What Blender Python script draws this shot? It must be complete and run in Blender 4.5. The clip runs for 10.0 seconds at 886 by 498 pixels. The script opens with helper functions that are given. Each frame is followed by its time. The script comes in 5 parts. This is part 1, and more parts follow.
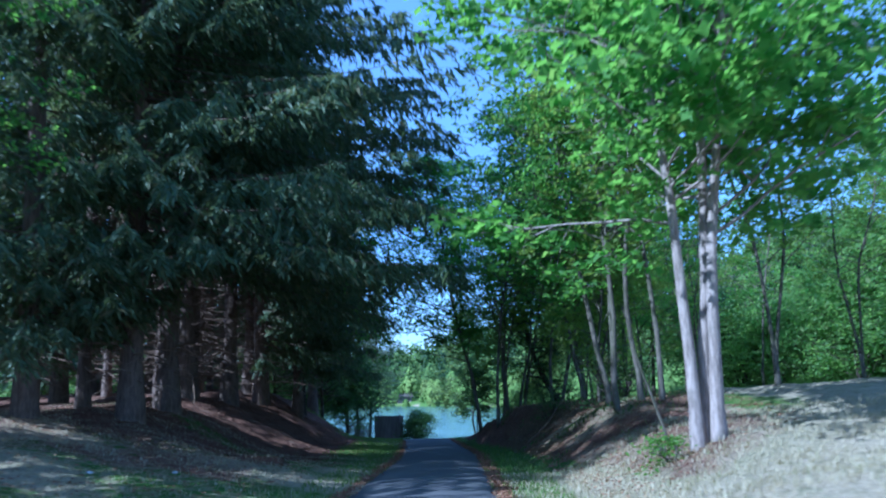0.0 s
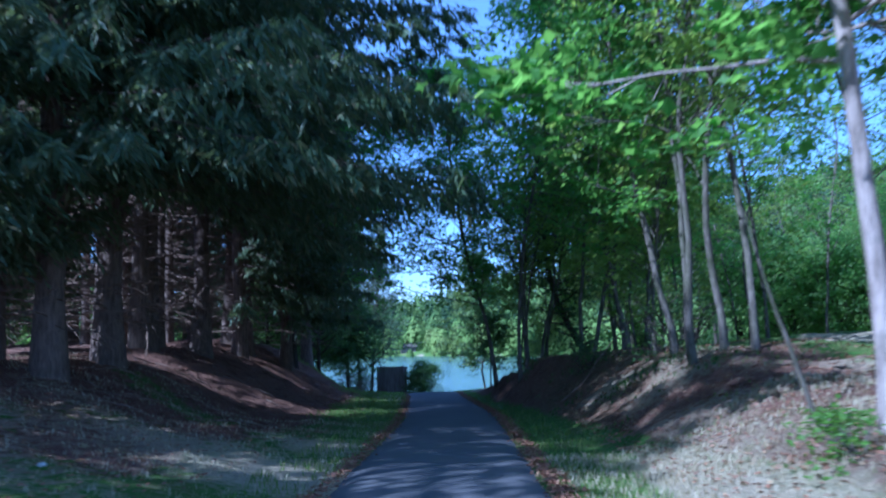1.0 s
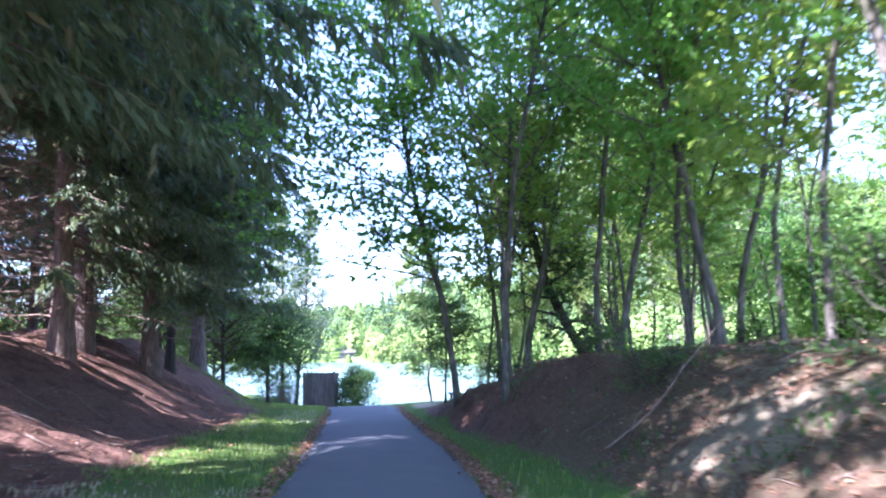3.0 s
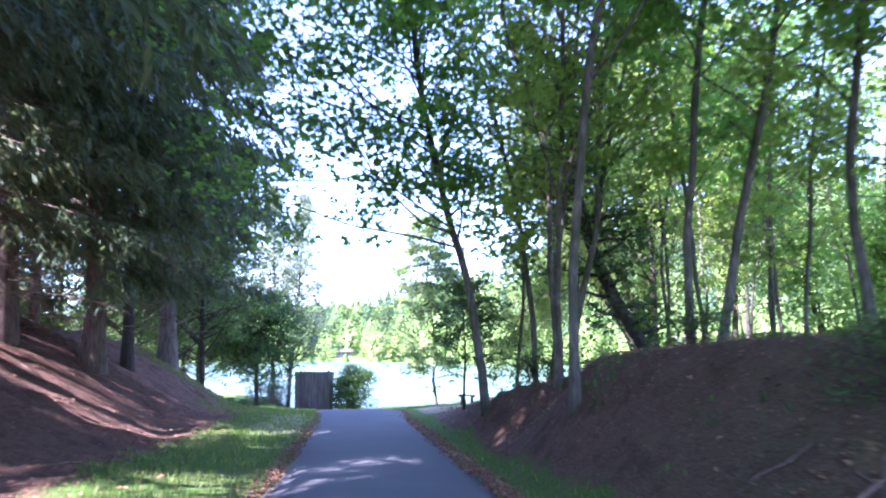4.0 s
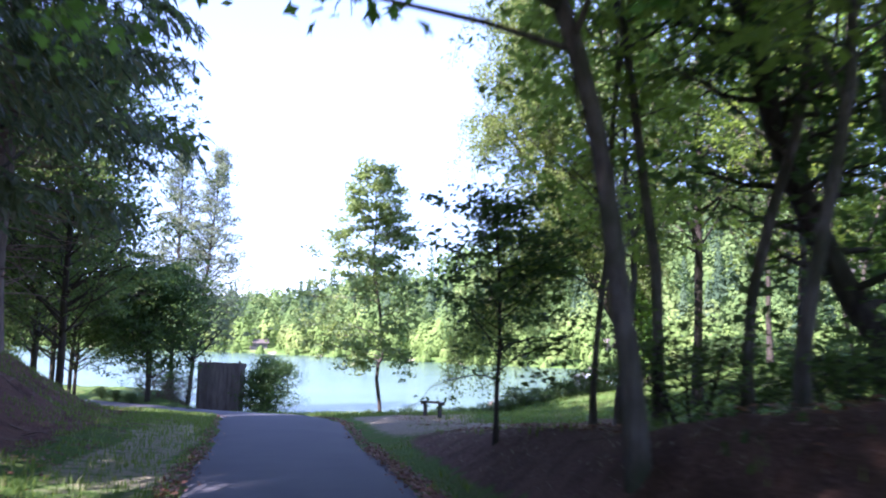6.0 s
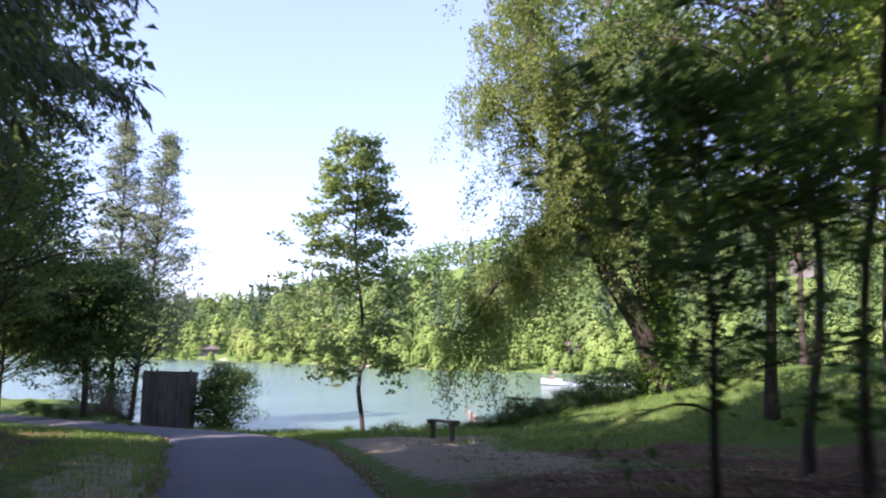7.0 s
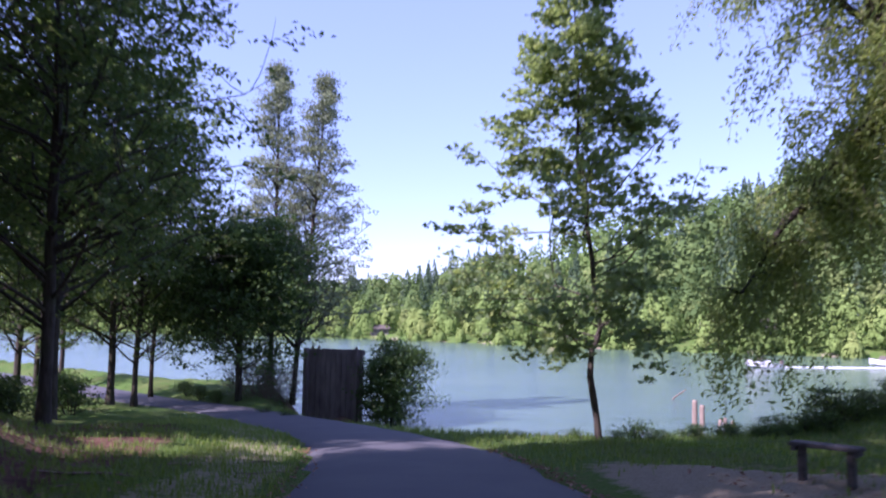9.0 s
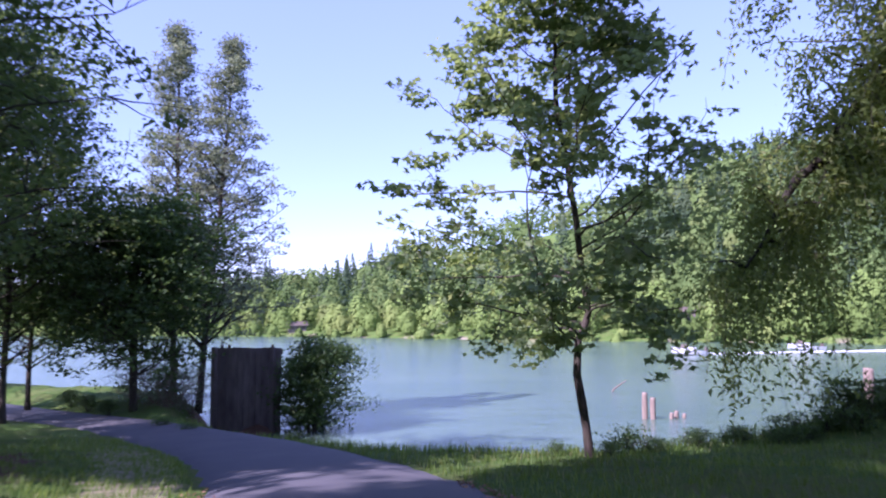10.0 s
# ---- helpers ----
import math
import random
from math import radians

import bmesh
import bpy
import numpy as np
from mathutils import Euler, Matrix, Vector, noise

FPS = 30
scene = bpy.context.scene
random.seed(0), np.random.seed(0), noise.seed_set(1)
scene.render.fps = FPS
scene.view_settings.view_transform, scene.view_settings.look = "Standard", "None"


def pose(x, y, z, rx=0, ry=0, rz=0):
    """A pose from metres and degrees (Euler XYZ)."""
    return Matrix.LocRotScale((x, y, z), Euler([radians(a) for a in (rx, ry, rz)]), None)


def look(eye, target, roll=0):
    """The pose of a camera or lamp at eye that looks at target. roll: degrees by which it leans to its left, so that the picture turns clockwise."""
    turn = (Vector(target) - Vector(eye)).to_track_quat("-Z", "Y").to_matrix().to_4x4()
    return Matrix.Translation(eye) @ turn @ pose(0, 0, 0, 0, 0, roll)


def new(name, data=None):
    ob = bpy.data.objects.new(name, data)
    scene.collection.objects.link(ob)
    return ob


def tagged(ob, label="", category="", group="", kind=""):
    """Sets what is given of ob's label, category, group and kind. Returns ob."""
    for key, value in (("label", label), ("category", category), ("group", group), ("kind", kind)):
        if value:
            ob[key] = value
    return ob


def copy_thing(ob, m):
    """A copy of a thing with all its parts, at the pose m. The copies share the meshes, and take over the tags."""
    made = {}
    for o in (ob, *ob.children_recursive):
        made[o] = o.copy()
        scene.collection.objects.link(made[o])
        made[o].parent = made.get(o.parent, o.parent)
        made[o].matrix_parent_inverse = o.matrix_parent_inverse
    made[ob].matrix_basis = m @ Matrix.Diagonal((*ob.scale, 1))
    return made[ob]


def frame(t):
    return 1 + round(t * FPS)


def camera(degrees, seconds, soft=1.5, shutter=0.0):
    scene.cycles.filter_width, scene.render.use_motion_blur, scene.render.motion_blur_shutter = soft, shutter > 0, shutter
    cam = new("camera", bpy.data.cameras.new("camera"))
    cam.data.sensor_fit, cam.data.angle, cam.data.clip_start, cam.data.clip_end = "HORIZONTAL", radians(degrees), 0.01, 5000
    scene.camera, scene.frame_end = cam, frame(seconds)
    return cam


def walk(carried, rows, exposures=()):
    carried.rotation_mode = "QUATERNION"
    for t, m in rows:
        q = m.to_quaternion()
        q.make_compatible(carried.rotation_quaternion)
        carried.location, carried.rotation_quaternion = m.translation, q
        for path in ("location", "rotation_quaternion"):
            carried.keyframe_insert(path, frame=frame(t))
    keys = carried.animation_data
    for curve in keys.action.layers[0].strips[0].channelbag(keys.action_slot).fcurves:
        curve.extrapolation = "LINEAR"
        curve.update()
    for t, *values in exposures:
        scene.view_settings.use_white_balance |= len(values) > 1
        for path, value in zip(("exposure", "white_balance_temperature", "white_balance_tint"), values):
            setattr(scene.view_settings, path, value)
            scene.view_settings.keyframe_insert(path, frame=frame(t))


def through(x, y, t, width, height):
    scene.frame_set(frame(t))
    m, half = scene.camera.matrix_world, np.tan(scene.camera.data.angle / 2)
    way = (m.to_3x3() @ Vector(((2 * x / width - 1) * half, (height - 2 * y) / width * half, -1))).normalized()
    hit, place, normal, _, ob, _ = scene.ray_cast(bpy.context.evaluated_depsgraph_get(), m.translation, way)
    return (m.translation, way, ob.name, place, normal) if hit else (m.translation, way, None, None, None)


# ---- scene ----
cam = camera(59.0, 10.0, 2.0, 0.5)
PATH = [
    (0, (0.609, 1.218, 1.033), (0.586, 3.188, 1.375), -1.7),
    (0.5, (0.448, 3.696, 1.000), (0.436, 5.674, 1.296), -1.9),
    (1, (0.330, 6.159, 0.951), (0.294, 8.146, 1.170), -1.8),
    (1.5, (0.276, 8.632, 0.879), (0.230, 10.625, 1.042), -1.7),
    (2, (0.254, 11.121, 0.749), (0.290, 13.114, 0.918), -1.1),
    (2.2, (0.257, 12.097, 0.704), (0.376, 14.084, 0.896), -0.6),
    (3.3, (0.287, 17.319, 0.504), (0.388, 19.303, 0.738), -1.3),
    (3.5, (0.248, 18.241, 0.461), (0.345, 20.225, 0.691), -1.5),
    (4, (0.074, 20.502, 0.338), (0.189, 22.485, 0.572), -0.7),
    (4.5, (-0.136, 22.677, 0.196), (0.105, 24.649, 0.433), -1.3),
    (5, (-0.280, 24.829, 0.105), (0.181, 26.725, 0.541), -0.3),
    (5.5, (-0.393, 26.974, 0.044), (0.058, 28.883, 0.433), 2.4),
    (6, (-0.526, 29.121, -0.003), (-0.215, 31.083, 0.226), 1.5),
    (7.3, (-1.241, 34.937, -0.107), (-0.792, 36.869, 0.152), 0.9),
    (7.5, (-1.323, 35.826, -0.138), (-0.910, 37.761, 0.153), 0.2),
    (8, (-1.408, 37.956, -0.242), (-1.117, 39.904, 0.107), 0.6),
    (8.5, (-1.399, 39.904, -0.354), (-1.258, 41.867, 0.000), 1.7),
    (9, (-1.428, 41.785, -0.456), (-1.408, 43.776, -0.269), 0.8),
    (9.5, (-1.583, 43.651, -0.521), (-1.454, 45.641, -0.369), -0.9),
    (10, (-1.775, 45.531, -0.581), (-1.545, 47.510, -0.407), -0.5),
]
EXPOSURE = [(0, 1.15, 4150, 8), (0.6, 1.05, 4200, 10), (1.2, 1.3, 4080, 20), (2.0, 2.35, 4650, 28), (3.4, 3.55, 5200, 36), (4.6, 3.35, 5150, 41), (5.5, 2.7, 5500, 40), (6.2, 2.35, 5500, 42), (7.5, 1.5, 6500, 37), (8.5, 1.35, 5850, 47), (10, 1.42, 5450, 55)]
walk(cam, [(t, look(eye, target, roll)) for t, eye, target, roll in PATH], EXPOSURE)

# ---- plan of the ground ----
WATER = -4.92
ROAD_Y = [-60, -20, 0, 10, 20, 25, 30, 36, 41, 46, 50, 54, 57.5, 62, 68, 76, 112]
ROAD_Z = [1.5, 0.7, -0.18, -0.5, -0.84, -1.06, -1.28, -1.48, -1.7, -1.88, -2.06, -2.44, -2.82, -3.26, -3.7, -4.05, -4.2]
ROAD_LINE = [(0.3, -60), (0.1, -15), (0.02, 0), (0.05, 18), (0.0, 26), (-0.3, 32), (-0.65, 38), (-1.05, 44), (-1.6, 49), (-2.1, 54), (-3.5, 59.9), (-5.8, 65.2), (-9.1, 71.0), (-14, 76.4), (-21, 84), (-32.83, 95.43), (-53.09, 118.11)]
EDGE_LINE = [(131.77, 110.98), (60.78, 82.32), (26.22, 65.95), (18.1, 62.52), (12.04, 60.6), (7.02, 59.7), (2.61, 59.0), (1.0, 58.8), (-0.4, 59.8), (-1.6, 61.6), (-3.0, 64), (-4.6, 67), (-6.5, 70.6), (-7.9, 73.2), (-8.5, 76), (-9.3, 80.5), (-14.5, 84.5), (-21.5, 90), (-34.58, 102.99), (-54.83, 126.17), (-154.22, 236.53)]
SHORE_LINE = [(-391.11, 334.44), (-151.73, 311.49), (-53.35, 261.2), (-15.97, 241.95), (14.82, 204.91), (51.68, 169.67), (92.99, 148.28), (182.61, 135.31), (422.97, 142.34)]
HALF_ROAD = 1.25


def smooth(a, b, v):
    w = np.clip((v - a) / (b - a), 0, 1)
    return w * w * (3 - 2 * w)


def spline(points, step=1.0):
    """Points of a soft curve through the given ones, about step metres apart."""
    p = np.array(points, float)
    out = []
    for i in range(len(p) - 1):
        a, b, c, d = p[max(i - 1, 0)], p[i], p[i + 1], p[min(i + 2, len(p) - 1)]
        n = max(2, int(np.linalg.norm(c - b) / step))
        for k in range(n):
            t = k / n
            out.append(0.5 * (2 * b + (c - a) * t + (2 * a - 5 * b + 4 * c - d) * t * t + (3 * b - a - 3 * c + d) * t ** 3))
    out.append(p[-1])
    return np.array(out)


def aside(x, y, line):
    """Distance from a line in plan, minus on its left side."""
    best, sign = np.full(np.shape(x), 1e9), np.ones(np.shape(x))
    for (ax, ay), (bx, by) in zip(line[:-1], line[1:]):
        dx, dy = bx - ax, by - ay
        w = np.clip(((x - ax) * dx + (y - ay) * dy) / (dx * dx + dy * dy), 0, 1)
        qx, qy = x - ax - w * dx, y - ay - w * dy
        dist = np.hypot(qx, qy)
        nearer = dist < best
        best = np.where(nearer, dist, best)
        sign = np.where(nearer, np.where(dx * qy - dy * qx > 0, -1.0, 1.0), sign)
    return best * sign


ROAD_CURVE = spline(ROAD_LINE, 2.0)
EDGE_CURVE = spline(EDGE_LINE, 4.0)
SHORE_CURVE = spline(SHORE_LINE, 20.0)


def profile(y):
    return np.interp(y, np.arange(-60, 121, 2), np.convolve(np.interp(np.arange(-68, 129, 2), ROAD_Y, ROAD_Z), np.ones(9) / 9, "valid"))


def wobble(x, y, size, seed=0.0):
    """Soft waves in plan, from -1 to 1."""
    a, b = x / size + seed, y / size - seed * 1.7
    return (np.sin(a * 1.3 + np.sin(b * 0.9) * 1.4) + np.sin(b * 1.7 + np.sin(a * 1.1 + 2) * 1.3) + np.sin((a + b) * 2.3 + 1)) / 3


def right_half(y):
    """Half the road's width on its right side: it widens to an apron at the bend."""
    return HALF_ROAD + np.interp(y, [43, 46, 49, 54, 60, 66, 72], [0, 0.3, 0.6, 0.65, 0.5, 0.5, 0.3])


def height(x, y):
    """Height of the bare ground."""
    x, y = np.asarray(x, float), np.asarray(y, float)
    d = aside(x, y, ROAD_CURVE)
    road = profile(y)
    # left bank with the grove on top
    u = -d - HALF_ROAD
    top = np.interp(y, [-40, 0, 12, 20, 41.5, 49.3, 54, 60, 66, 72, 80], [1.8, 0.9, 0.66, 0.55, 0.98, 0.3, -0.7, -2.2, -3.2, -3.75, -4.0])
    toe = np.interp(y, [0, 16, 24, 43.3, 49.3, 55.3, 59.3], [0.3, 0.3, 2.1, 2.1, 2.1, 3.2, 5.0])
    run = np.interp(y, [0, 16, 24, 43.3, 51.3, 57.3], [9.5, 9.5, 5.6, 5.6, 4.6, 6.0])
    lift = smooth(0, 1, (u - toe) / run)
    lift = np.where(y < 20, lift * 0.6 + 0.4 * np.clip((u - toe) / run, 0, 1), lift)
    left = road + (top - road) * lift + 0.1 * smooth(0.3, 2, u)
    gate = smooth(24, 27, y) * (1 - smooth(41.53, 49.32, y)) * smooth(2.0, 3.2, u) * (1 - smooth(7.5, 9.5, u))
    left = left + gate * 0.42 * (np.abs(np.sin((y - 27.6 + 0.25 * (u - 4)) * math.pi / 6.2)) ** 0.6 * -1 + 0.55)
    # right bank
    v = d - right_half(y)
    crest = np.interp(y, [-40, 0, 10, 15, 20, 24, 26, 29, 30.5, 31.5, 33, 35.5, 38, 42.4, 50.3, 57.3, 62, 68], [1.5, 0.05, 0, 0.17, 0.5, 0.45, 0.38, 0.22, 0.12, 0.05, -0.3, -0.75, -1.0, -1.55, -2.1, -2.72, -3.2, -3.65])
    crest = np.maximum(crest, road + 0.05)
    rise = smooth(0, 1, (v - np.interp(y, [8, 16, 25, 29, 33], [0.3, 0.9, 0.7, 0.15, 0.1])) / np.interp(y, [8, 24, 28, 30, 32, 34, 36], [3.4, 2.8, 1.6, 1.4, 2.3, 1.0, 1.2]))
    field = np.interp(y, [0, 25, 31, 35.4, 51.3], [0.075, 0.05, 0.02, 0.04, 0.03]) * np.clip(v - 3.7, 0, 15)
    field = field + 0.17 * smooth(40, 50, y) * np.clip(v - 7, 0, 10)
    right = road + (crest - road) * rise + field
    z = np.where(d < 0, left, right)
    z = np.where((d > -HALF_ROAD - 0.3) & (d < right_half(y) + 0.3), road, z)
    near = 1 - smooth(60, 120, np.hypot(x, y - 36))
    z = z + near * smooth(0.4, 2.5, np.where(d > 0, d - right_half(y), -d - HALF_ROAD)) * (0.07 * wobble(x, y, 1.6) + 0.05 * wobble(x, y, 0.55, 3.0) + 0.05 * wobble(x, y, 0.31, 5.0) + 0.06 * (d > 0) * wobble(x, y, 0.9, 6.0))
    # river bed and far shore
    e = -aside(x, y, EDGE_CURVE)
    z = z + (-6.62 - z) * smooth(-0.3, 3.0, -e + 0.35 * wobble(x, y, 2.2, 1.0))
    z = np.maximum(z, -4.57 - 0.45 * np.hypot(x + 5.4, y - 76.8))
    s = aside(x, y, SHORE_CURVE) * -1
    hill = np.interp(x, [-300, -60, 0, 30, 60, 120], [6, 7, 11, 20, 33, 44])
    far = -6.62 + 2.6 * smooth(-6, 3, s) + hill * smooth(4, 160, s) + 1.2 * smooth(0, 20, s)
    return np.where(s > -6, far, z)
# ---- end of the plan ----

# ---- world, sun and exposure ----
SUN_AZ, SUN_EL = radians(238), radians(43)  # where the sun stands: clockwise from +y, and above the horizon
world = bpy.data.worlds.new("sky")
scene.world = world
world.use_nodes = True
wn = world.node_tree
wn.nodes.clear()
sky = wn.nodes.new("ShaderNodeTexSky")
sky.sky_type, sky.sun_disc = "NISHITA", False
sky.sun_elevation, sky.sun_rotation = SUN_EL, SUN_AZ
sky.air_density, sky.dust_density, sky.ozone_density = 1.0, 0.1, 2.8
back = wn.nodes.new("ShaderNodeBackground")
back.inputs["Strength"].default_value = 0.122
wo = wn.nodes.new("ShaderNodeOutputWorld")
haze = wn.nodes.new("ShaderNodeMix")
haze.data_type = "RGBA"
haze.inputs[0].default_value = 0.45
haze.inputs[7].default_value = (1.7, 2.2, 3.3, 1)  # thin even haze
wn.links.new(sky.outputs[0], haze.inputs[6])
wn.links.new(haze.outputs[2], back.inputs[0])
wn.links.new(back.outputs[0], wo.inputs[0])
sun = new("sun", bpy.data.lights.new("sun", "SUN"))
sun.data.energy, sun.data.angle, sun.data.color = 4.4, radians(0.6), (1.0, 0.94, 0.84)
to_sun = Vector((math.sin(SUN_AZ) * math.cos(SUN_EL), math.cos(SUN_AZ) * math.cos(SUN_EL), math.sin(SUN_EL)))
sun.matrix_world = Matrix.Translation((-40, -40, 60)) @ to_sun.to_track_quat("Z", "Y").to_matrix().to_4x4()


# ---- materials ----
class Nodes:
    """A small helper to write node materials."""

    def __init__(self, name):
        self.m = bpy.data.materials.new(name)
        self.m.use_nodes = True
        self.t = self.m.node_tree
        self.b = self.t.nodes["Principled BSDF"]
        self.out = self.t.nodes["Material Output"]

    def add(self, kind, **sets):
        n = self.t.nodes.new(kind)
        for key, value in sets.items():
            n.inputs[key].default_value = value
        return n

    def link(self, a, b):
        self.t.links.new(a, b)

    def where(self):
        return self.add("ShaderNodeNewGeometry").outputs["Position"]

    def local(self):
        return self.add("ShaderNodeTexCoord").outputs["Object"]

    def noise(self, scale, detail=4.0, rough=0.6, at=None):
        n = self.add("ShaderNodeTexNoise", Scale=scale, Detail=detail, Roughness=rough)
        self.link(at if at is not None else self.where(), n.inputs["Vector"])
        return n.outputs["Fac"]

    def ramp(self, value, stops):
        n = self.add("ShaderNodeValToRGB")
        e = n.color_ramp.elements
        while len(e) < len(stops):
            e.new(0.5)
        for k, (p, c) in enumerate(stops):
            e[k].position, e[k].color = p, (*c, 1) if len(c) == 3 else c
        self.link(value, n.inputs["Fac"])
        return n.outputs["Color"]

    def mix(self, fac, a, b, how="MIX"):
        n = self.t.nodes.new("ShaderNodeMix")
        n.data_type, n.blend_type = "RGBA", how
        for value, slot in ((fac, 0), (a, 6), (b, 7)):
            if isinstance(value, (int, float)):
                n.inputs[slot].default_value = value
            elif isinstance(value, tuple):
                n.inputs[slot].default_value = (*value, 1)
            else:
                self.link(value, n.inputs[slot])
        return n.outputs[2]

    def math(self, how, a, b=0.0):
        n = self.t.nodes.new("ShaderNodeMath")
        n.operation = how
        for k, value in enumerate((a, b)):
            if isinstance(value, (int, float)):
                n.inputs[k].default_value = value
            else:
                self.link(value, n.inputs[k])
        return n.outputs[0]

    def attr(self, name):
        n = self.t.nodes.new("ShaderNodeAttribute")
        n.attribute_name = name
        return n.outputs["Fac"]

    def bump(self, value, strength, distance):
        n = self.add("ShaderNodeBump", Strength=strength, Distance=distance)
        self.link(value, n.inputs["Height"])
        self.link(n.outputs["Normal"], self.b.inputs["Normal"])

    def finish(self, colour, rough=0.85, metal=0.0, spec=0.3):
        if isinstance(colour, tuple):
            self.b.inputs["Base Color"].default_value = (*colour, 1)
        else:
            self.link(colour, self.b.inputs["Base Color"])
        if isinstance(rough, (int, float)):
            self.b.inputs["Roughness"].default_value = rough
        else:
            self.link(rough, self.b.inputs["Roughness"])
        self.b.inputs["Metallic"].default_value = metal
        self.b.inputs["Specular IOR Level"].default_value = spec
        return self.m


def leaf_material(name, dark, light, odd, through=0.45, odd_share=0.1):
    """Leaves: each its own shade, glossy above, letting light through."""
    n = Nodes(name)
    geo = n.add("ShaderNodeNewGeometry")
    pick = geo.outputs["Random Per Island"]
    c = n.ramp(pick, [(0.0, dark), (0.62, light), (1 - odd_share, light), (1.0, odd)])
    patch = n.noise(0.55, 2.0)
    c = n.mix(n.math("MULTIPLY", patch, 0.4), c, tuple(v * 0.6 for v in dark))
    n.finish(c, 0.5, 0.0, 0.35)
    tr = n.add("ShaderNodeBsdfTranslucent")
    warm = n.mix(0.5, c, tuple(min(1, v * k) for v, k in zip(light, (1.7, 1.5, 0.7))))
    n.link(warm, tr.inputs["Color"])
    mx = n.add("ShaderNodeMixShader", Fac=through)
    n.link(n.b.outputs[0], mx.inputs[1])
    n.link(tr.outputs[0], mx.inputs[2])
    n.link(mx.outputs[0], n.out.inputs["Surface"])
    return n.m


def far_material(name, dark, light, odd):
    """Foliage too far off to show its leaves: a tone for each tree, speckled by each clump."""
    n = Nodes(name)
    geo = n.add("ShaderNodeNewGeometry")
    tone = n.ramp(n.noise(0.09, 1.5, 0.5), [(0.32, dark), (0.52, light), (0.7, odd)])
    c = n.mix(n.math("MULTIPLY", geo.outputs["Random Per Island"], 0.35), tone, dark)
    n.finish(c, 0.8, 0.0, 0.1)
    tr = n.add("ShaderNodeBsdfTranslucent")
    n.link(c, tr.inputs["Color"])
    mx = n.add("ShaderNodeMixShader", Fac=0.35)
    n.link(n.b.outputs[0], mx.inputs[1])
    n.link(tr.outputs[0], mx.inputs[2])
    n.link(mx.outputs[0], n.out.inputs["Surface"])
    return n.m


def bark_material(name, dark, light, moss=(0.05, 0.07, 0.02), moss_share=0.45, ring=False):
    n = Nodes(name)
    at = n.local()
    stretch = n.add("ShaderNodeMapping")
    stretch.inputs["Scale"].default_value = (1, 1, 4.0) if ring else (1, 1, 0.18)
    n.link(at, stretch.inputs["Vector"])
    grain = n.noise(16.0 if not ring else 5.0, 6.0, 0.7, stretch.outputs[0])
    c = n.ramp(grain, [(0.32, dark), (0.62, light)])
    blot = n.noise(1.4, 3.0, 0.6, at)
    c = n.mix(n.ramp(blot, [(1 - moss_share - 0.12, (0, 0, 0)), (1 - moss_share + 0.12, (1, 1, 1))]), c, moss)
    n.bump(grain, 0.7, 0.03)
    return n.finish(c, 0.9, 0.0, 0.15)


def ground_material():
    n = Nodes("ground_soil_and_grass")
    fine, mid, broad = n.noise(38, 5, 0.7), n.noise(5.0, 4), n.noise(0.55, 3)
    green = n.ramp(fine, [(0.3, (0.05, 0.105, 0.02)), (0.55, (0.11, 0.2, 0.04)), (0.8, (0.24, 0.29, 0.09))])
    straw = n.ramp(fine, [(0.3, (0.3, 0.24, 0.155)), (0.55, (0.5, 0.42, 0.29)), (0.8, (0.68, 0.59, 0.44))])
    straw = n.mix(n.ramp(mid, [(0.5, (0, 0, 0)), (0.7, (0.7, 0.7, 0.7))]), straw, (0.2, 0.2, 0.11))
    soil = n.ramp(fine, [(0.3, (0.065, 0.038, 0.028)), (0.55, (0.215, 0.118, 0.084)), (0.8, (0.36, 0.22, 0.16))])
    soil = n.mix(n.ramp(mid, [(0.45, (0, 0, 0)), (0.65, (1, 1, 1))]), soil, (0.22, 0.125, 0.085))
    soil = n.mix(n.ramp(n.noise(1.9, 4, 0.65), [(0.5, (0, 0, 0)), (0.64, (0.6, 0.6, 0.6))]), soil, (0.07, 0.04, 0.03))
    soil = n.mix(n.math("MULTIPLY", n.attr("weedy"), n.ramp(mid, [(0.35, (0.35, 0.35, 0.35)), (0.6, (0.9, 0.9, 0.9))])), soil, n.ramp(fine, [(0.3, (0.075, 0.065, 0.035)), (0.55, (0.16, 0.135, 0.075)), (0.8, (0.3, 0.26, 0.15))]))
    sand = n.ramp(fine, [(0.3, (0.24, 0.2, 0.135)), (0.7, (0.48, 0.41, 0.29))])
    jag = n.math("MULTIPLY", n.math("SUBTRACT", mid, 0.5), 0.9)

    def zone(name):
        v = n.math("ADD", n.attr(name), jag)
        return n.ramp(v, [(0.38, (0, 0, 0)), (0.62, (1, 1, 1))])

    c = n.mix(n.ramp(n.math("ADD", n.math("MULTIPLY", broad, 0.5), n.math("MULTIPLY", mid, 0.5)), [(0.46, (0, 0, 0)), (0.6, (1, 1, 1))]), green, (0.15, 0.18, 0.055))
    c = n.mix(zone("soil"), c, soil)
    c = n.mix(n.math("MULTIPLY", zone("dry"), n.math("SUBTRACT", 1.0, n.math("MULTIPLY", n.attr("soil"), 0.45))), c, straw)
    c = n.mix(zone("sand"), c, sand)
    n.bump(n.math("ADD", fine, n.math("MULTIPLY", mid, 2.0)), 0.9, 0.09)
    return n.finish(c, 0.95, 0.0, 0.1)


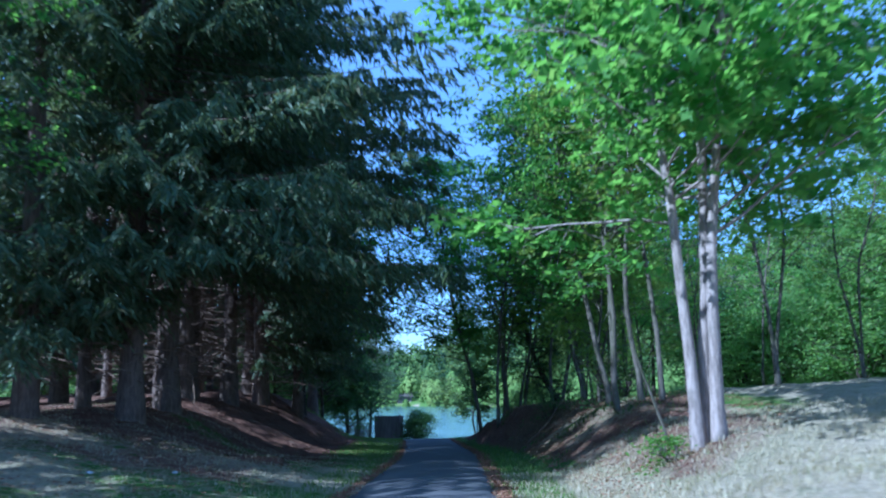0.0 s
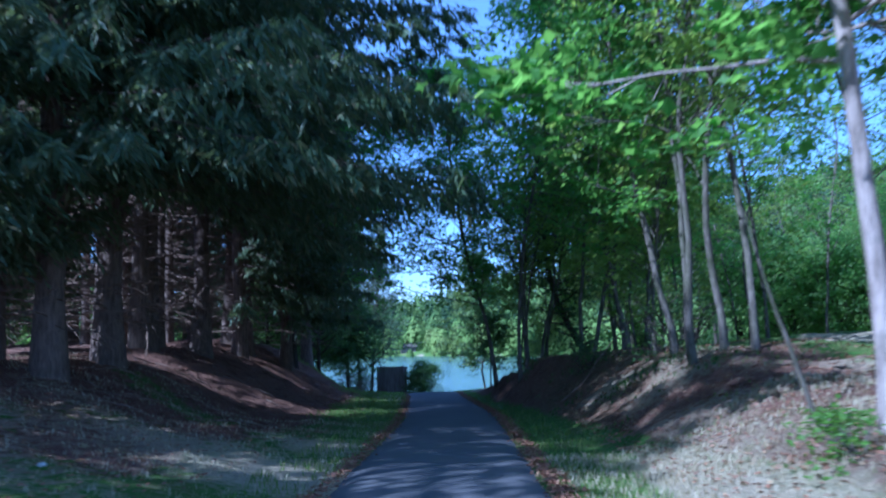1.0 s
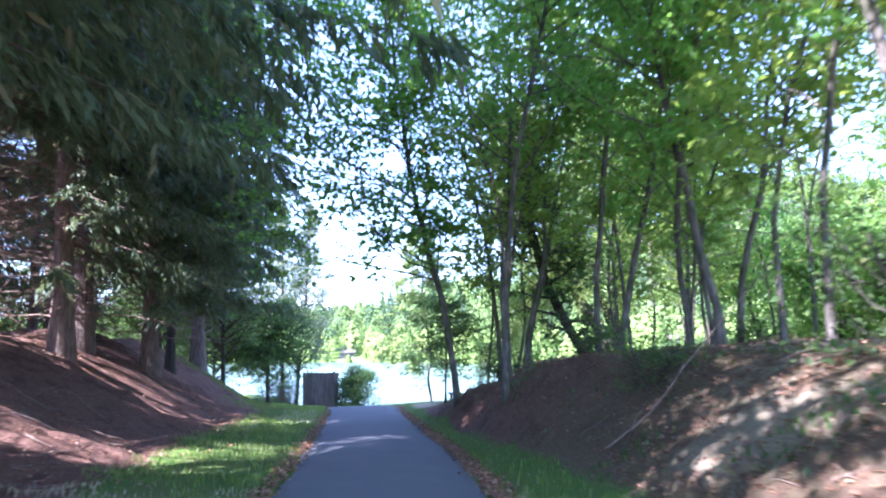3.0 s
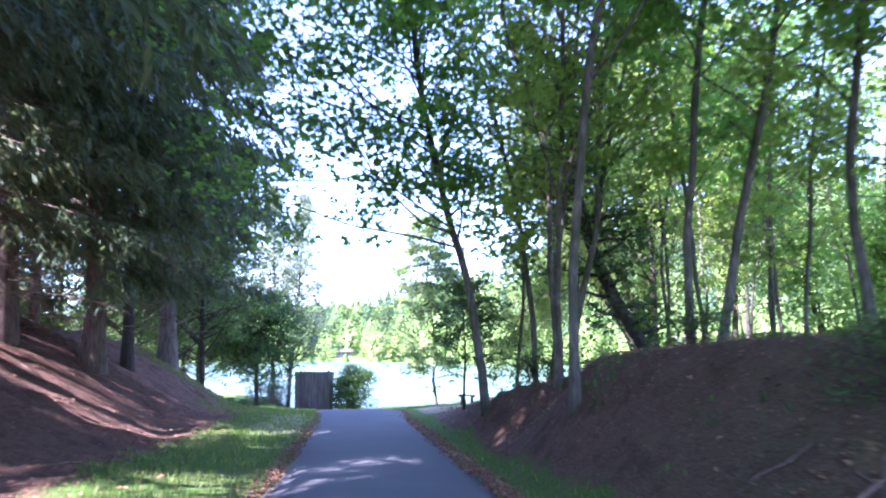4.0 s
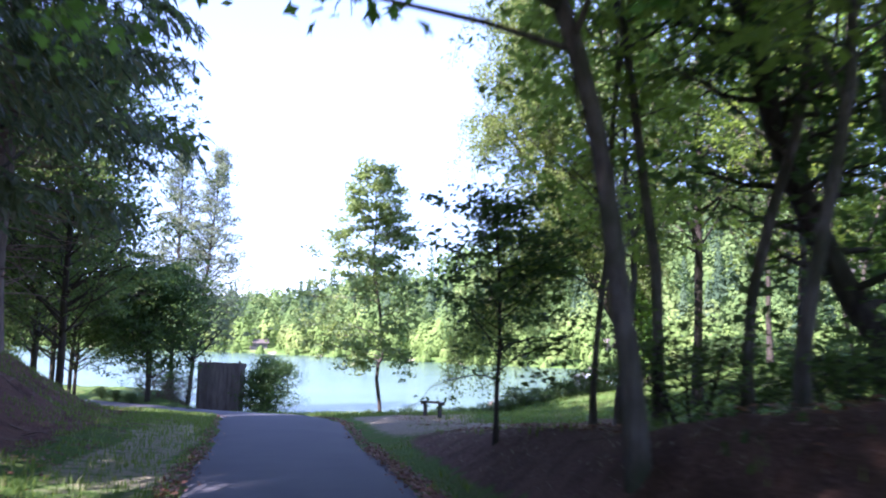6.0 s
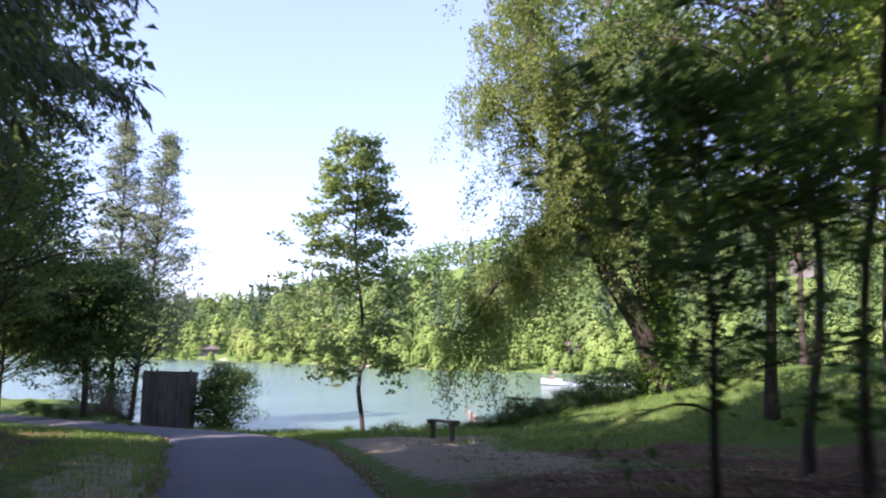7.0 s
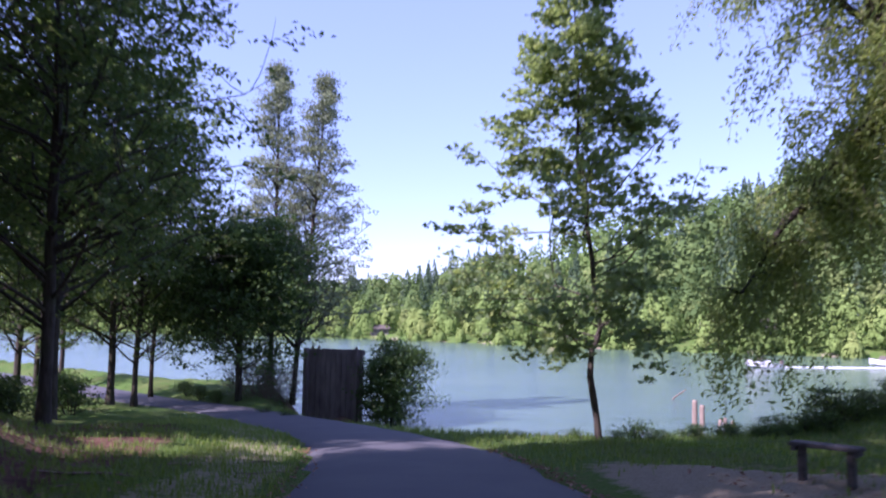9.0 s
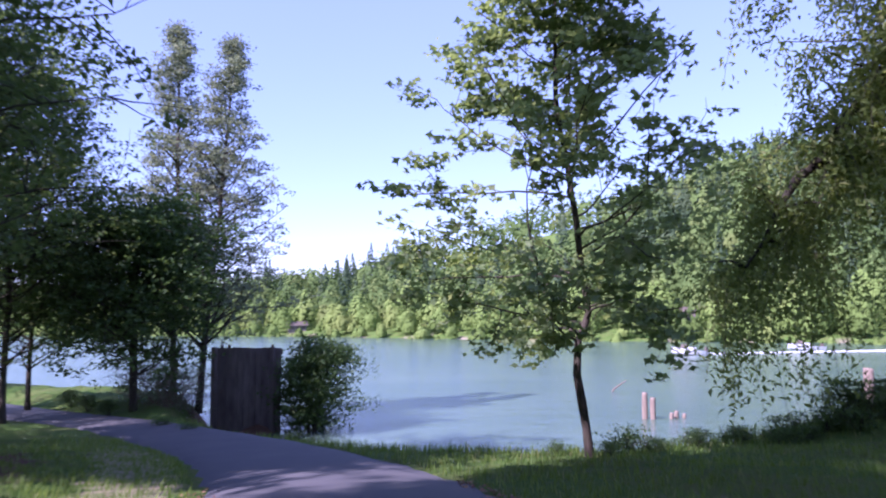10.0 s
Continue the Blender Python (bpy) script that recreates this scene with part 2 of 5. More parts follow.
def road_material():
    n = Nodes("worn_asphalt")
    grit, mid, broad = n.noise(220, 3, 0.8), n.noise(9, 4), n.noise(0.9, 3)
    c = n.ramp(grit, [(0.3, (0.06, 0.06, 0.065)), (0.6, (0.1, 0.099, 0.106)), (0.85, (0.19, 0.188, 0.19))])
    c = n.mix(n.ramp(broad, [(0.4, (0, 0, 0)), (0.7, (0.5, 0.5, 0.5))]), c, (0.118, 0.116, 0.115))
    c = n.mix(n.ramp(mid, [(0.62, (0, 0, 0)), (0.75, (0.4, 0.4, 0.4))]), c, (0.1, 0.085, 0.065))
    n.bump(grit, 0.35, 0.006)
    return n.finish(c, 0.85, 0.0, 0.3)


def water_material():
    n = Nodes("river_water")
    at = n.add("ShaderNodeMapping")
    at.inputs["Scale"].default_value = (0.8, 1.3, 1)
    n.link(n.where(), at.inputs["Vector"])
    ripple = n.noise(3.2, 5, 0.7, at.outputs[0])
    wave = n.noise(0.7, 3, 0.6, at.outputs[0])
    swell = n.noise(0.07, 2, 0.5, at.outputs[0])
    n.bump(n.math("ADD", n.math("MULTIPLY", ripple, 0.35), wave), 0.5, 0.16)
    c = n.ramp(swell, [(0.35, (0.07, 0.125, 0.09)), (0.65, (0.1, 0.16, 0.115))])
    return n.finish(c, 0.16, 0.0, 0.42)


def plain_material(name, a, b, scale=14.0, rough=0.8, metal=0.0, stretch=None, bump=0.4):
    n = Nodes(name)
    at = n.local()
    if stretch:
        m = n.add("ShaderNodeMapping")
        m.inputs["Scale"].default_value = stretch
        n.link(at, m.inputs["Vector"])
        at = m.outputs[0]
    g = n.noise(scale, 5, 0.65, at)
    c = n.ramp(g, [(0.3, a), (0.7, b)])
    c = n.mix(n.ramp(n.noise(scale * 0.12, 3, 0.6, at), [(0.45, (0, 0, 0)), (0.7, (0.6, 0.6, 0.6))]), c, tuple(v * 0.55 for v in a))
    n.bump(g, bump, 0.02)
    return n.finish(c, rough, metal, 0.3)


GROUND, ROAD, RIVER = ground_material(), road_material(), water_material()
MAPLE = leaf_material("maple_leaves", (0.07, 0.17, 0.035), (0.19, 0.37, 0.085), (0.33, 0.38, 0.11), 0.68, 0.08)
ALDER = leaf_material("alder_leaves", (0.09, 0.16, 0.035), (0.25, 0.36, 0.08), (0.36, 0.36, 0.11), 0.7, 0.08)
POPLAR = leaf_material("poplar_leaves", (0.1, 0.14, 0.1), (0.23, 0.29, 0.21), (0.38, 0.4, 0.26), 0.5, 0.16)
WILLOW = leaf_material("willow_leaves", (0.085, 0.135, 0.04), (0.26, 0.34, 0.105), (0.42, 0.42, 0.17), 0.6, 0.16)
RIVER_LEAF = leaf_material("river_maple_leaves", (0.09, 0.155, 0.06), (0.26, 0.36, 0.15), (0.42, 0.44, 0.24), 0.58, 0.1)
BANK_LEAF = leaf_material("bank_tree_leaves", (0.042, 0.09, 0.028), (0.12, 0.195, 0.06), (0.27, 0.27, 0.11), 0.5, 0.18)
SHRUB = leaf_material("shrub_leaves", (0.04, 0.088, 0.026), (0.1, 0.175, 0.052), (0.18, 0.22, 0.08), 0.45, 0.1)
# light green that stands for sunlight on the growth behind the alders
SUN_TINTED = leaf_material("sun_tinted_leaves", (0.1, 0.2, 0.06), (0.24, 0.39, 0.125), (0.36, 0.43, 0.18), 0.68, 0.12)
FRESH = leaf_material("fresh_leaves", (0.08, 0.17, 0.02), (0.15, 0.28, 0.045), (0.25, 0.3, 0.06), 0.5, 0.1)
NEEDLE = leaf_material("spruce_needles", (0.05, 0.095, 0.05), (0.14, 0.19, 0.1), (0.24, 0.2, 0.1), 0.4, 0.14)
FAR_LEAF = far_material("far_leaves", (0.075, 0.13, 0.04), (0.15, 0.225, 0.065), (0.21, 0.26, 0.08))
FAR_SHRUB = far_material("far_bank_leaves", (0.13, 0.2, 0.05), (0.23, 0.33, 0.085), (0.29, 0.345, 0.1))
FAR_NEEDLE = far_material("far_needles", (0.05, 0.085, 0.045), (0.085, 0.135, 0.065), (0.12, 0.165, 0.08))
GRASS = leaf_material("grass_blades", (0.08, 0.15, 0.028), (0.19, 0.295, 0.065), (0.4, 0.37, 0.17), 0.5, 0.2)
STRAW = leaf_material("straw_blades", (0.32, 0.27, 0.17), (0.52, 0.46, 0.32), (0.14, 0.16, 0.05), 0.3, 0.15)
LITTER = leaf_material("fallen_leaves", (0.14, 0.06, 0.035), (0.3, 0.15, 0.085), (0.42, 0.3, 0.16), 0.1, 0.2)
SPRUCE_BARK = bark_material("spruce_bark", (0.075, 0.056, 0.045), (0.21, 0.155, 0.125), (0.065, 0.065, 0.05), 0.3)
ALDER_BARK = bark_material("alder_bark", (0.06, 0.05, 0.04), (0.19, 0.165, 0.135), (0.055, 0.06, 0.03), 0.45)
PALE_BARK = bark_material("maple_bark", (0.13, 0.105, 0.09), (0.36, 0.3, 0.265), (0.12, 0.115, 0.09), 0.35)
DARK_BARK = bark_material("dark_bark", (0.03, 0.025, 0.02), (0.09, 0.075, 0.06), (0.05, 0.06, 0.025), 0.4)
TWIG = bark_material("dead_twigs", (0.11, 0.075, 0.055), (0.28, 0.2, 0.15), (0.13, 0.1, 0.07), 0.3)
CONCRETE = plain_material("stained_timber", (0.13, 0.1, 0.085), (0.29, 0.24, 0.21), 3.0, 0.9, 0.0, (1, 1, 0.25))
OLD_WOOD = plain_material("weathered_planks", (0.055, 0.05, 0.05), (0.14, 0.13, 0.125), 9.0, 0.85, 0.0, (0.15, 1, 1))
PILE_WOOD = plain_material("bleached_piles", (0.15, 0.11, 0.085), (0.33, 0.265, 0.21), 12.0, 0.85, 0.0, (1, 1, 0.15))
STONE = plain_material("pale_stone", (0.4, 0.39, 0.37), (0.65, 0.64, 0.6), 20.0)
WHITE = plain_material("white_hull", (0.7, 0.71, 0.72), (0.82, 0.82, 0.82), 4.0, 0.35, 0.0, None, 0.05)
FOAM = plain_material("white_foam", (0.6, 0.65, 0.66), (0.85, 0.87, 0.87), 5.0, 0.9)
ROOF = plain_material("far_roof", (0.09, 0.075, 0.06), (0.16, 0.135, 0.11), 2.0)
WALLS = plain_material("far_house_wall", (0.15, 0.14, 0.125), (0.23, 0.215, 0.19), 2.0)
RUST = plain_material("rusty_iron", (0.05, 0.028, 0.02), (0.16, 0.09, 0.06), 30.0, 0.8, 0.4)


# ---- mesh helpers ----
def mesh_of(name, verts, faces, material, soft=False):
    me = bpy.data.meshes.new(name)
    verts, faces = np.asarray(verts, float), np.asarray(faces, np.int32)
    count, corners = len(faces), faces.shape[1]
    me.vertices.add(len(verts))
    me.vertices.foreach_set("co", verts.astype(np.float32).ravel())
    me.loops.add(count * corners)
    me.loops.foreach_set("vertex_index", faces.ravel())
    me.polygons.add(count)
    me.polygons.foreach_set("loop_start", np.arange(0, count * corners, corners, dtype=np.int32))
    me.polygons.foreach_set("use_smooth", np.full(count, soft))
    me.update(calc_edges=True)
    me.materials.append(material)
    return me


def under(name, me, parent, label=""):
    ob = new(name, me)
    ob.parent = parent
    return tagged(ob, label)


def part(name, bm, material, parent=None, label="", soft=False):
    me = bpy.data.meshes.new(name)
    for f in bm.faces:
        f.smooth = soft
    bm.to_mesh(me)
    bm.free()
    me.materials.append(material)
    return under(name, me, parent, label)


def thing(name, label, category, group="", kind="", at=None):
    ob = new(name)
    ob.empty_display_size = 0.2
    if at is not None:
        ob.matrix_basis = at
    return tagged(ob, label, category, group, kind)


def box(bm, size, m, bevel=0.0):
    made = bmesh.ops.create_cube(bm, size=1.0, matrix=m @ Matrix.Diagonal((*size, 1)))
    if bevel:
        edges = {e for v in made["verts"] for e in v.link_edges}
        bmesh.ops.bevel(bm, geom=list(edges), offset=bevel, segments=2, affect="EDGES")


class Tubes:
    """Gathers tapered round limbs as one mesh of quads."""

    def __init__(self):
        self.v, self.f, self.n = [], [], 0

    def add(self, path, radii, sides=7, rng=None):
        path, radii = np.asarray(path, float), np.asarray(radii, float)
        along = np.gradient(path, axis=0)
        along /= np.linalg.norm(along, axis=1)[:, None] + 1e-9
        ref = np.where(np.abs(along[:, 2:3]) > 0.9, np.array([[1.0, 0, 0]]), np.array([[0, 0, 1.0]]))
        if abs(along[:, 2]).mean() > 0.6:
            ref = np.tile([[1.0, 0, 0]], (len(path), 1))
        a = np.cross(along, ref)
        a /= np.linalg.norm(a, axis=1)[:, None] + 1e-9
        b = np.cross(along, a)
        ang = np.arange(sides) * 2 * math.pi / sides
        r = radii[:, None] * (np.ones(sides) if rng is None else rng.uniform(0.88, 1.12, (len(path), sides)))
        ring = path[:, None] + r[..., None] * (np.cos(ang)[None, :, None] * a[:, None] + np.sin(ang)[None, :, None] * b[:, None])
        self.v.append(ring.reshape(-1, 3))
        i, k = np.meshgrid(np.arange(len(path) - 1), np.arange(sides), indexing="ij")
        k2 = (k + 1) % sides
        q = np.stack([i * sides + k, i * sides + k2, (i + 1) * sides + k2, (i + 1) * sides + k], -1).reshape(-1, 4)
        self.f.append(q + self.n)
        self.n += len(path) * sides

    def mesh(self, name, material):
        return mesh_of(name, np.concatenate(self.v), np.concatenate(self.f), material, True)


def unit(v):
    return v / (np.linalg.norm(v, axis=-1, keepdims=True) + 1e-9)


def leaf_quads(at, size, rng, flat=0.6, narrow=0.6, droop=0.0, heading=None):
    """Folded leaf blades: four corners each, at the given places."""
    count = len(at)
    face = rng.normal(size=(count, 3))
    face[:, 2] = np.abs(face[:, 2]) + flat
    face = unit(face)
    tip = rng.normal(size=(count, 3)) if heading is None else heading + 0.35 * rng.normal(size=(count, 3))
    tip[:, 2] -= droop
    tip = unit(tip - (tip * face).sum(1, keepdims=True) * face)
    side = np.cross(face, tip)
    s = (size * rng.uniform(0.65, 1.3, count))[:, None]
    fold = face * s * 0.18
    v = np.stack([at - tip * s * 0.5, at + side * s * narrow * 0.5 + fold, at + tip * s * 0.55, at - side * s * narrow * 0.5 + fold], 1)
    return v.reshape(-1, 3), np.arange(count * 4).reshape(-1, 4)


def maple_leaves(at, size, rng, flat=0.9):
    """Broad leaves with three lobes: three narrow blades that share a stalk end, as one island."""
    count = len(at)
    face = rng.normal(size=(count, 3))
    face[:, 2] = np.abs(face[:, 2]) + flat
    face = unit(face)
    tip = rng.normal(size=(count, 3))
    tip[:, 2] -= 0.5
    tip = unit(tip - (tip * face).sum(1, keepdims=True) * face)
    side = np.cross(face, tip)
    s = (size * rng.uniform(0.7, 1.25, count))[:, None]
    sag = face * s * -0.12
    v = [at - tip * s * 0.35]
    for a, b, d in ((0.62, 0.05, 1), (0.42, 0.5, 1), (0.16, 0.2, 0), (0.5, -0.02, 1)):
        v.append(at + tip * s * (a - 0.2) + side * s * b + sag * d)
    left = [at + tip * s * (a - 0.2) - side * s * b + sag * d for a, b, d in ((0.42, 0.5, 1), (0.16, 0.2, 0))]
    v = np.stack([v[0], v[3], v[2], v[3] * 0.5 + v[4] * 0.5 + side * s * 0.12, v[1], v[4] * 0.5 + left[1] * 0.5 - side * s * 0.12, left[0], left[1]], 1)
    base = np.arange(count)[:, None, None] * 8
    f = np.array([[0, 1, 3, 4], [0, 4, 5, 7], [1, 2, 3, 3], [7, 5, 6, 6]])
    quads = (base + f[None, :2]).reshape(-1, 4)
    tris = np.array([[1, 2, 3, 1], [7, 5, 6, 7]])
    tri = (base + tris[None, :, :3]).reshape(-1, 3)
    mid = (v[:, 1] + v[:, 3]) / 2
    return v.reshape(-1, 3), quads, tri


def bend_path(start, way, length, rng, steps=6, wild=0.12, lift=0.0):
    p, d, out = np.array(start, float), unit(np.array(way, float)), []
    for _ in range(steps + 1):
        out.append(p.copy())
        p = p + d * length / steps
        d = unit(d + wild * rng.normal(size=3) + np.array([0, 0, lift]))
    return np.array(out)


def broadleaf(seed, tall, girth, base, spread, leaf, count, lean=(0, 0), limbs=22, up=0.7, shape=None, stems=1, bark=None, leaves=None, wild=0.07, lobed=False, tuft=0.3, splay=0.1, spine=None, bias=(0, 0), spray=0.24, rise=0.9):
    """Meshes of a broadleaved tree: trunk with limbs, and crown. base: height at which the crown starts."""
    rng = np.random.default_rng(seed)
    tubes, spots = Tubes(), []
    for k in range(stems):
        a = rng.uniform(0, 6.28) if stems > 1 else 0
        off = np.array([math.cos(a), math.sin(a), 0]) * girth * 1.6 * (stems > 1)
        way = np.array([lean[0] + math.cos(a) * splay * (stems > 1), lean[1] + math.sin(a) * splay * (stems > 1), 1.0])
        trunk = bend_path(off + [0, 0, -0.25], way, tall * rng.uniform(0.9, 1.02), rng, 14, wild * 0.45, 0.03)
        if spine:
            trunk = spline(spine, 0.4)
            trunk = trunk + rng.normal(size=trunk.shape) * 0.012
        h = np.linspace(0, 1, len(trunk))
        radii = girth * (1 - h) ** 0.75 * rng.uniform(0.85, 1.0) + 0.012
        radii[0] *= 1.45
        radii[1] *= 1.08
        tubes.add(trunk, radii, 9, rng)
        for limb_no in range(limbs // stems):
            f = ((limb_no + rng.uniform(0, 1)) / (limbs // stems)) ** rise
            hh = base / tall + (0.97 - base / tall) * f
            i = hh * (len(trunk) - 1)
            at = trunk[int(i)] + (trunk[min(int(i) + 1, len(trunk) - 1)] - trunk[int(i)]) * (i % 1)
            az = rng.uniform(0, 6.28)
            reach = spread * (shape(f) if shape else math.sin(math.pi * min(1, 0.22 + 0.72 * f)) ** 0.8) * rng.uniform(0.72, 1.06)
            way = np.array([math.cos(az) + bias[0], math.sin(az) + bias[1], up * rng.uniform(0.5, 1.3)])
            reach *= max(0.45, math.hypot(way[0], way[1])) if bias != (0, 0) else 1.0
            limb = bend_path(at, way, reach * 1.15 + 0.2, rng, 6, 0.16, 0.02)
            r0 = max(0.01, np.interp(hh, h, radii) * 0.4)
            tubes.add(limb, np.linspace(r0, 0.008, 7), 5)
            for _ in range(5):
                j = rng.uniform(1.5, 6)
                q = limb[int(j)] if j >= 6 else limb[int(j)] + (limb[int(j) + 1] - limb[int(j)]) * (j % 1)
                twig = bend_path(q, unit(limb[-1] - limb[0]) * 0.6 + rng.normal(size=3) * 0.7, reach * rng.uniform(0.25, 0.5) + 0.1, rng, 4, 0.2, -0.02)
                tubes.add(twig, np.linspace(max(0.006, r0 * 0.4), 0.004, 5), 3)
                spots += [twig[2], twig[3], twig[4], (twig[3] + twig[4]) / 2]
            spots += [limb[4], limb[5], limb[6]]
    spots = np.array(spots)
    # leaves sit in flat sprays of a dozen round the twig ends
    sprays = max(1, count // 12)
    centre = spots[rng.integers(0, len(spots), sprays)] + rng.normal(size=(sprays, 3)) * np.array([tuft, tuft, tuft * 0.7]) * 0.85
    tip_way = unit(rng.normal(size=(sprays, 3)) * np.array([1, 1, 0.3]))
    own = np.repeat(np.arange(sprays), 12)
    pick = centre[own] + rng.normal(size=(len(own), 3)) * np.array([spray, spray, spray * 0.3]) * 0.75 + tip_way[own] * rng.uniform(-1.2, 1.2, (len(own), 1)) * spray
    if lobed:
        v, q, t = maple_leaves(pick, leaf, rng)
        # triangles and quads joined: all as triangles
        tri = np.concatenate([q[:, [0, 1, 2]], q[:, [0, 2, 3]], t])
        crown = mesh_of("crown", v, tri, leaves)
    else:
        v, q = leaf_quads(pick, leaf, rng, droop=0.3)
        crown = mesh_of("crown", v, q, leaves)
    return tubes.mesh("trunk", bark), crown


def spruce(seed, tall, girth, base, spread, dead=40, whorl=0.55, per=6, road=0.0, dense=1.0, low=()):
    """Meshes of a spruce: trunk, bare dead twigs below, drooping needle sprays above. road: how much longer its boughs are on the +x side."""
    rng = np.random.default_rng(seed)
    tubes, twigs = Tubes(), Tubes()
    trunk = bend_path((0, 0, -0.3), (rng.normal() * 0.01, rng.normal() * 0.01, 1), tall, rng, 12, 0.008)
    h = np.linspace(0, 1, 13)
    radii = girth * (1 - h) ** 0.8 + 0.015
    radii[0] *= 1.3
    tubes.add(trunk, radii, 10, rng)
    for _ in range(dead):
        z = rng.uniform(0.8, base + 3.5)
        az = rng.uniform(0, 6.28)
        p = bend_path((0, 0, z), (math.cos(az), math.sin(az), rng.uniform(-0.25, 0.2)), rng.uniform(0.6, 2.9), rng, 5, 0.14, -0.05)
        twigs.add(p, np.linspace(0.022, 0.004, 6), 3)
        for _ in range(3):
            twigs.add(bend_path(p[rng.integers(2, 5)], rng.normal(size=3) + (p[-1] - p[0]), rng.uniform(0.2, 0.6), rng, 3, 0.2), np.linspace(0.008, 0.003, 4), 3)
    at, heads, sizes = [], [], []
    z = base
    rows = list(low)
    while z < tall - 0.3:
        f = max(0.0, (z - base) / (tall - base))
        for _ in range(per + len(rows)):
            az = rng.uniform(0, 6.28)
            if road and f < 0.6 and rng.uniform() < 0.35:
                az = rng.normal() * 0.75
            toward = 1 + road * (1 - 0.55 * f) * (max(0.0, math.cos(az)) - 0.45 * max(0.0, -math.cos(az)))
            if road and not rows and math.cos(az) < 0 and z < base + 2.5:
                continue
            reach = spread * toward * ((1 - f) ** 0.45) * rng.uniform(0.55, 1.12) * (0.75 + 0.25 * min(1, f * 6)) + 0.25
            zz = z + rng.uniform(-0.3, 0.3)
            if rows:
                turn, zz, reach = rows.pop()
                az = radians(turn)
            p = bend_path((0, 0, zz), (math.cos(az), math.sin(az), 0.1 - 0.45 * (1 - f)), reach, rng, 8, 0.05, 0.03)
            tubes.add(p, np.linspace(max(0.012, 0.025 * (1 - f) + 0.01), 0.004, 9), 3)
            out = unit(p[-1] - p[0])
            # side shoots that hang from the bough, each with its needle tufts
            n = int((5 + reach * 6.5) * dense)
            t = rng.uniform(0.12, 1.0, n) ** 0.8 * 7.999
            i = t.astype(int)
            q = p[i] + (p[i + 1] - p[i]) * (t % 1)[:, None]
            side = np.array([-out[1], out[0], 0]) * np.where(rng.uniform(size=n) < 0.5, -1, 1)[:, None]
            shoot = unit(out * rng.uniform(0.2, 0.9, n)[:, None] + side * rng.uniform(0.2, 1.0, n)[:, None] + np.array([0, 0, -1]) * rng.uniform(0.15, 0.9, n)[:, None])
            ln = rng.uniform(0.35, 1.0, n) * (1.0 - 0.4 * f) * (1.15 - 0.55 * t / 8)
            k = 9
            w = np.linspace(0.08, 1.0, k)
            place = q[:, None] + shoot[:, None] * (ln[:, None] * w)[..., None]
            place[..., 2] -= 0.22 * (w ** 2)[None] * ln[:, None]
            place += rng.normal(size=place.shape) * 0.03
            cross = np.cross(shoot, np.array([0, 0, 1.0]))
            head = shoot[:, None] * 0.8 + cross[:, None] * (np.where(np.arange(k) % 2, 1, -1) * 0.7)[None, :, None] + rng.normal(size=place.shape) * 0.2
            head[..., 2] -= 0.25
            at.append(place.reshape(-1, 3))
            heads.append(unit(head).reshape(-1, 3))
            sizes.append((rng.uniform(0.16, 0.3, (n, k))).ravel())
        z += whorl * rng.uniform(0.8, 1.2)
    at, heads, sizes = np.concatenate(at), np.concatenate(heads), np.concatenate(sizes)
    face = unit(rng.normal(size=at.shape) * 0.6 + np.array([0, 0, 0.6]))
    side = unit(np.cross(face, heads))
    s = sizes[:, None]
    w = 0.13
    v = np.stack([at - heads * s * 0.5, at + side * s * w, at + heads * s * 0.6 - np.array([0, 0, 0.03]), at - side * s * w], 1).reshape(-1, 3)
    crown = mesh_of("crown", v, np.arange(len(at) * 4).reshape(-1, 4), NEEDLE)
    return tubes.mesh("trunk", SPRUCE_BARK), crown, twigs.mesh("dead_limb", TWIG)


def tree(name, meshes, label, group, at, category="tree"):
    ob = thing(name, label, category, group, "", at)
    for part_name, me in zip(("trunk", "crown", "dead_limb"), meshes):
        tagged(under(part_name, me, ob), "", "", "", "stuff" if part_name != "trunk" else "")
    return ob


def stand(x, y, turn=0.0, size=1.0, sink=0.0, tilt=(0, 0)):
    """A pose on the ground."""
    z = float(height(np.array([x]), np.array([y]))[0]) - sink
    return pose(x, y, z, tilt[0], tilt[1], turn) @ Matrix.Diagonal((size, size, size, 1))


# ---- ground, road, river ----
def axis(near, step, far, growth):
    out = list(np.arange(near[0], near[1] + 1e-6, step))
    for sign, end in ((1, far[1]), (-1, far[0])):
        p, s = (out[-1] if sign > 0 else out[0]), step
        while (p < end) if sign > 0 else (p > end):
            s *= growth
            p += sign * s
            out.append(p) if sign > 0 else out.insert(0, p)
    return np.array(out)


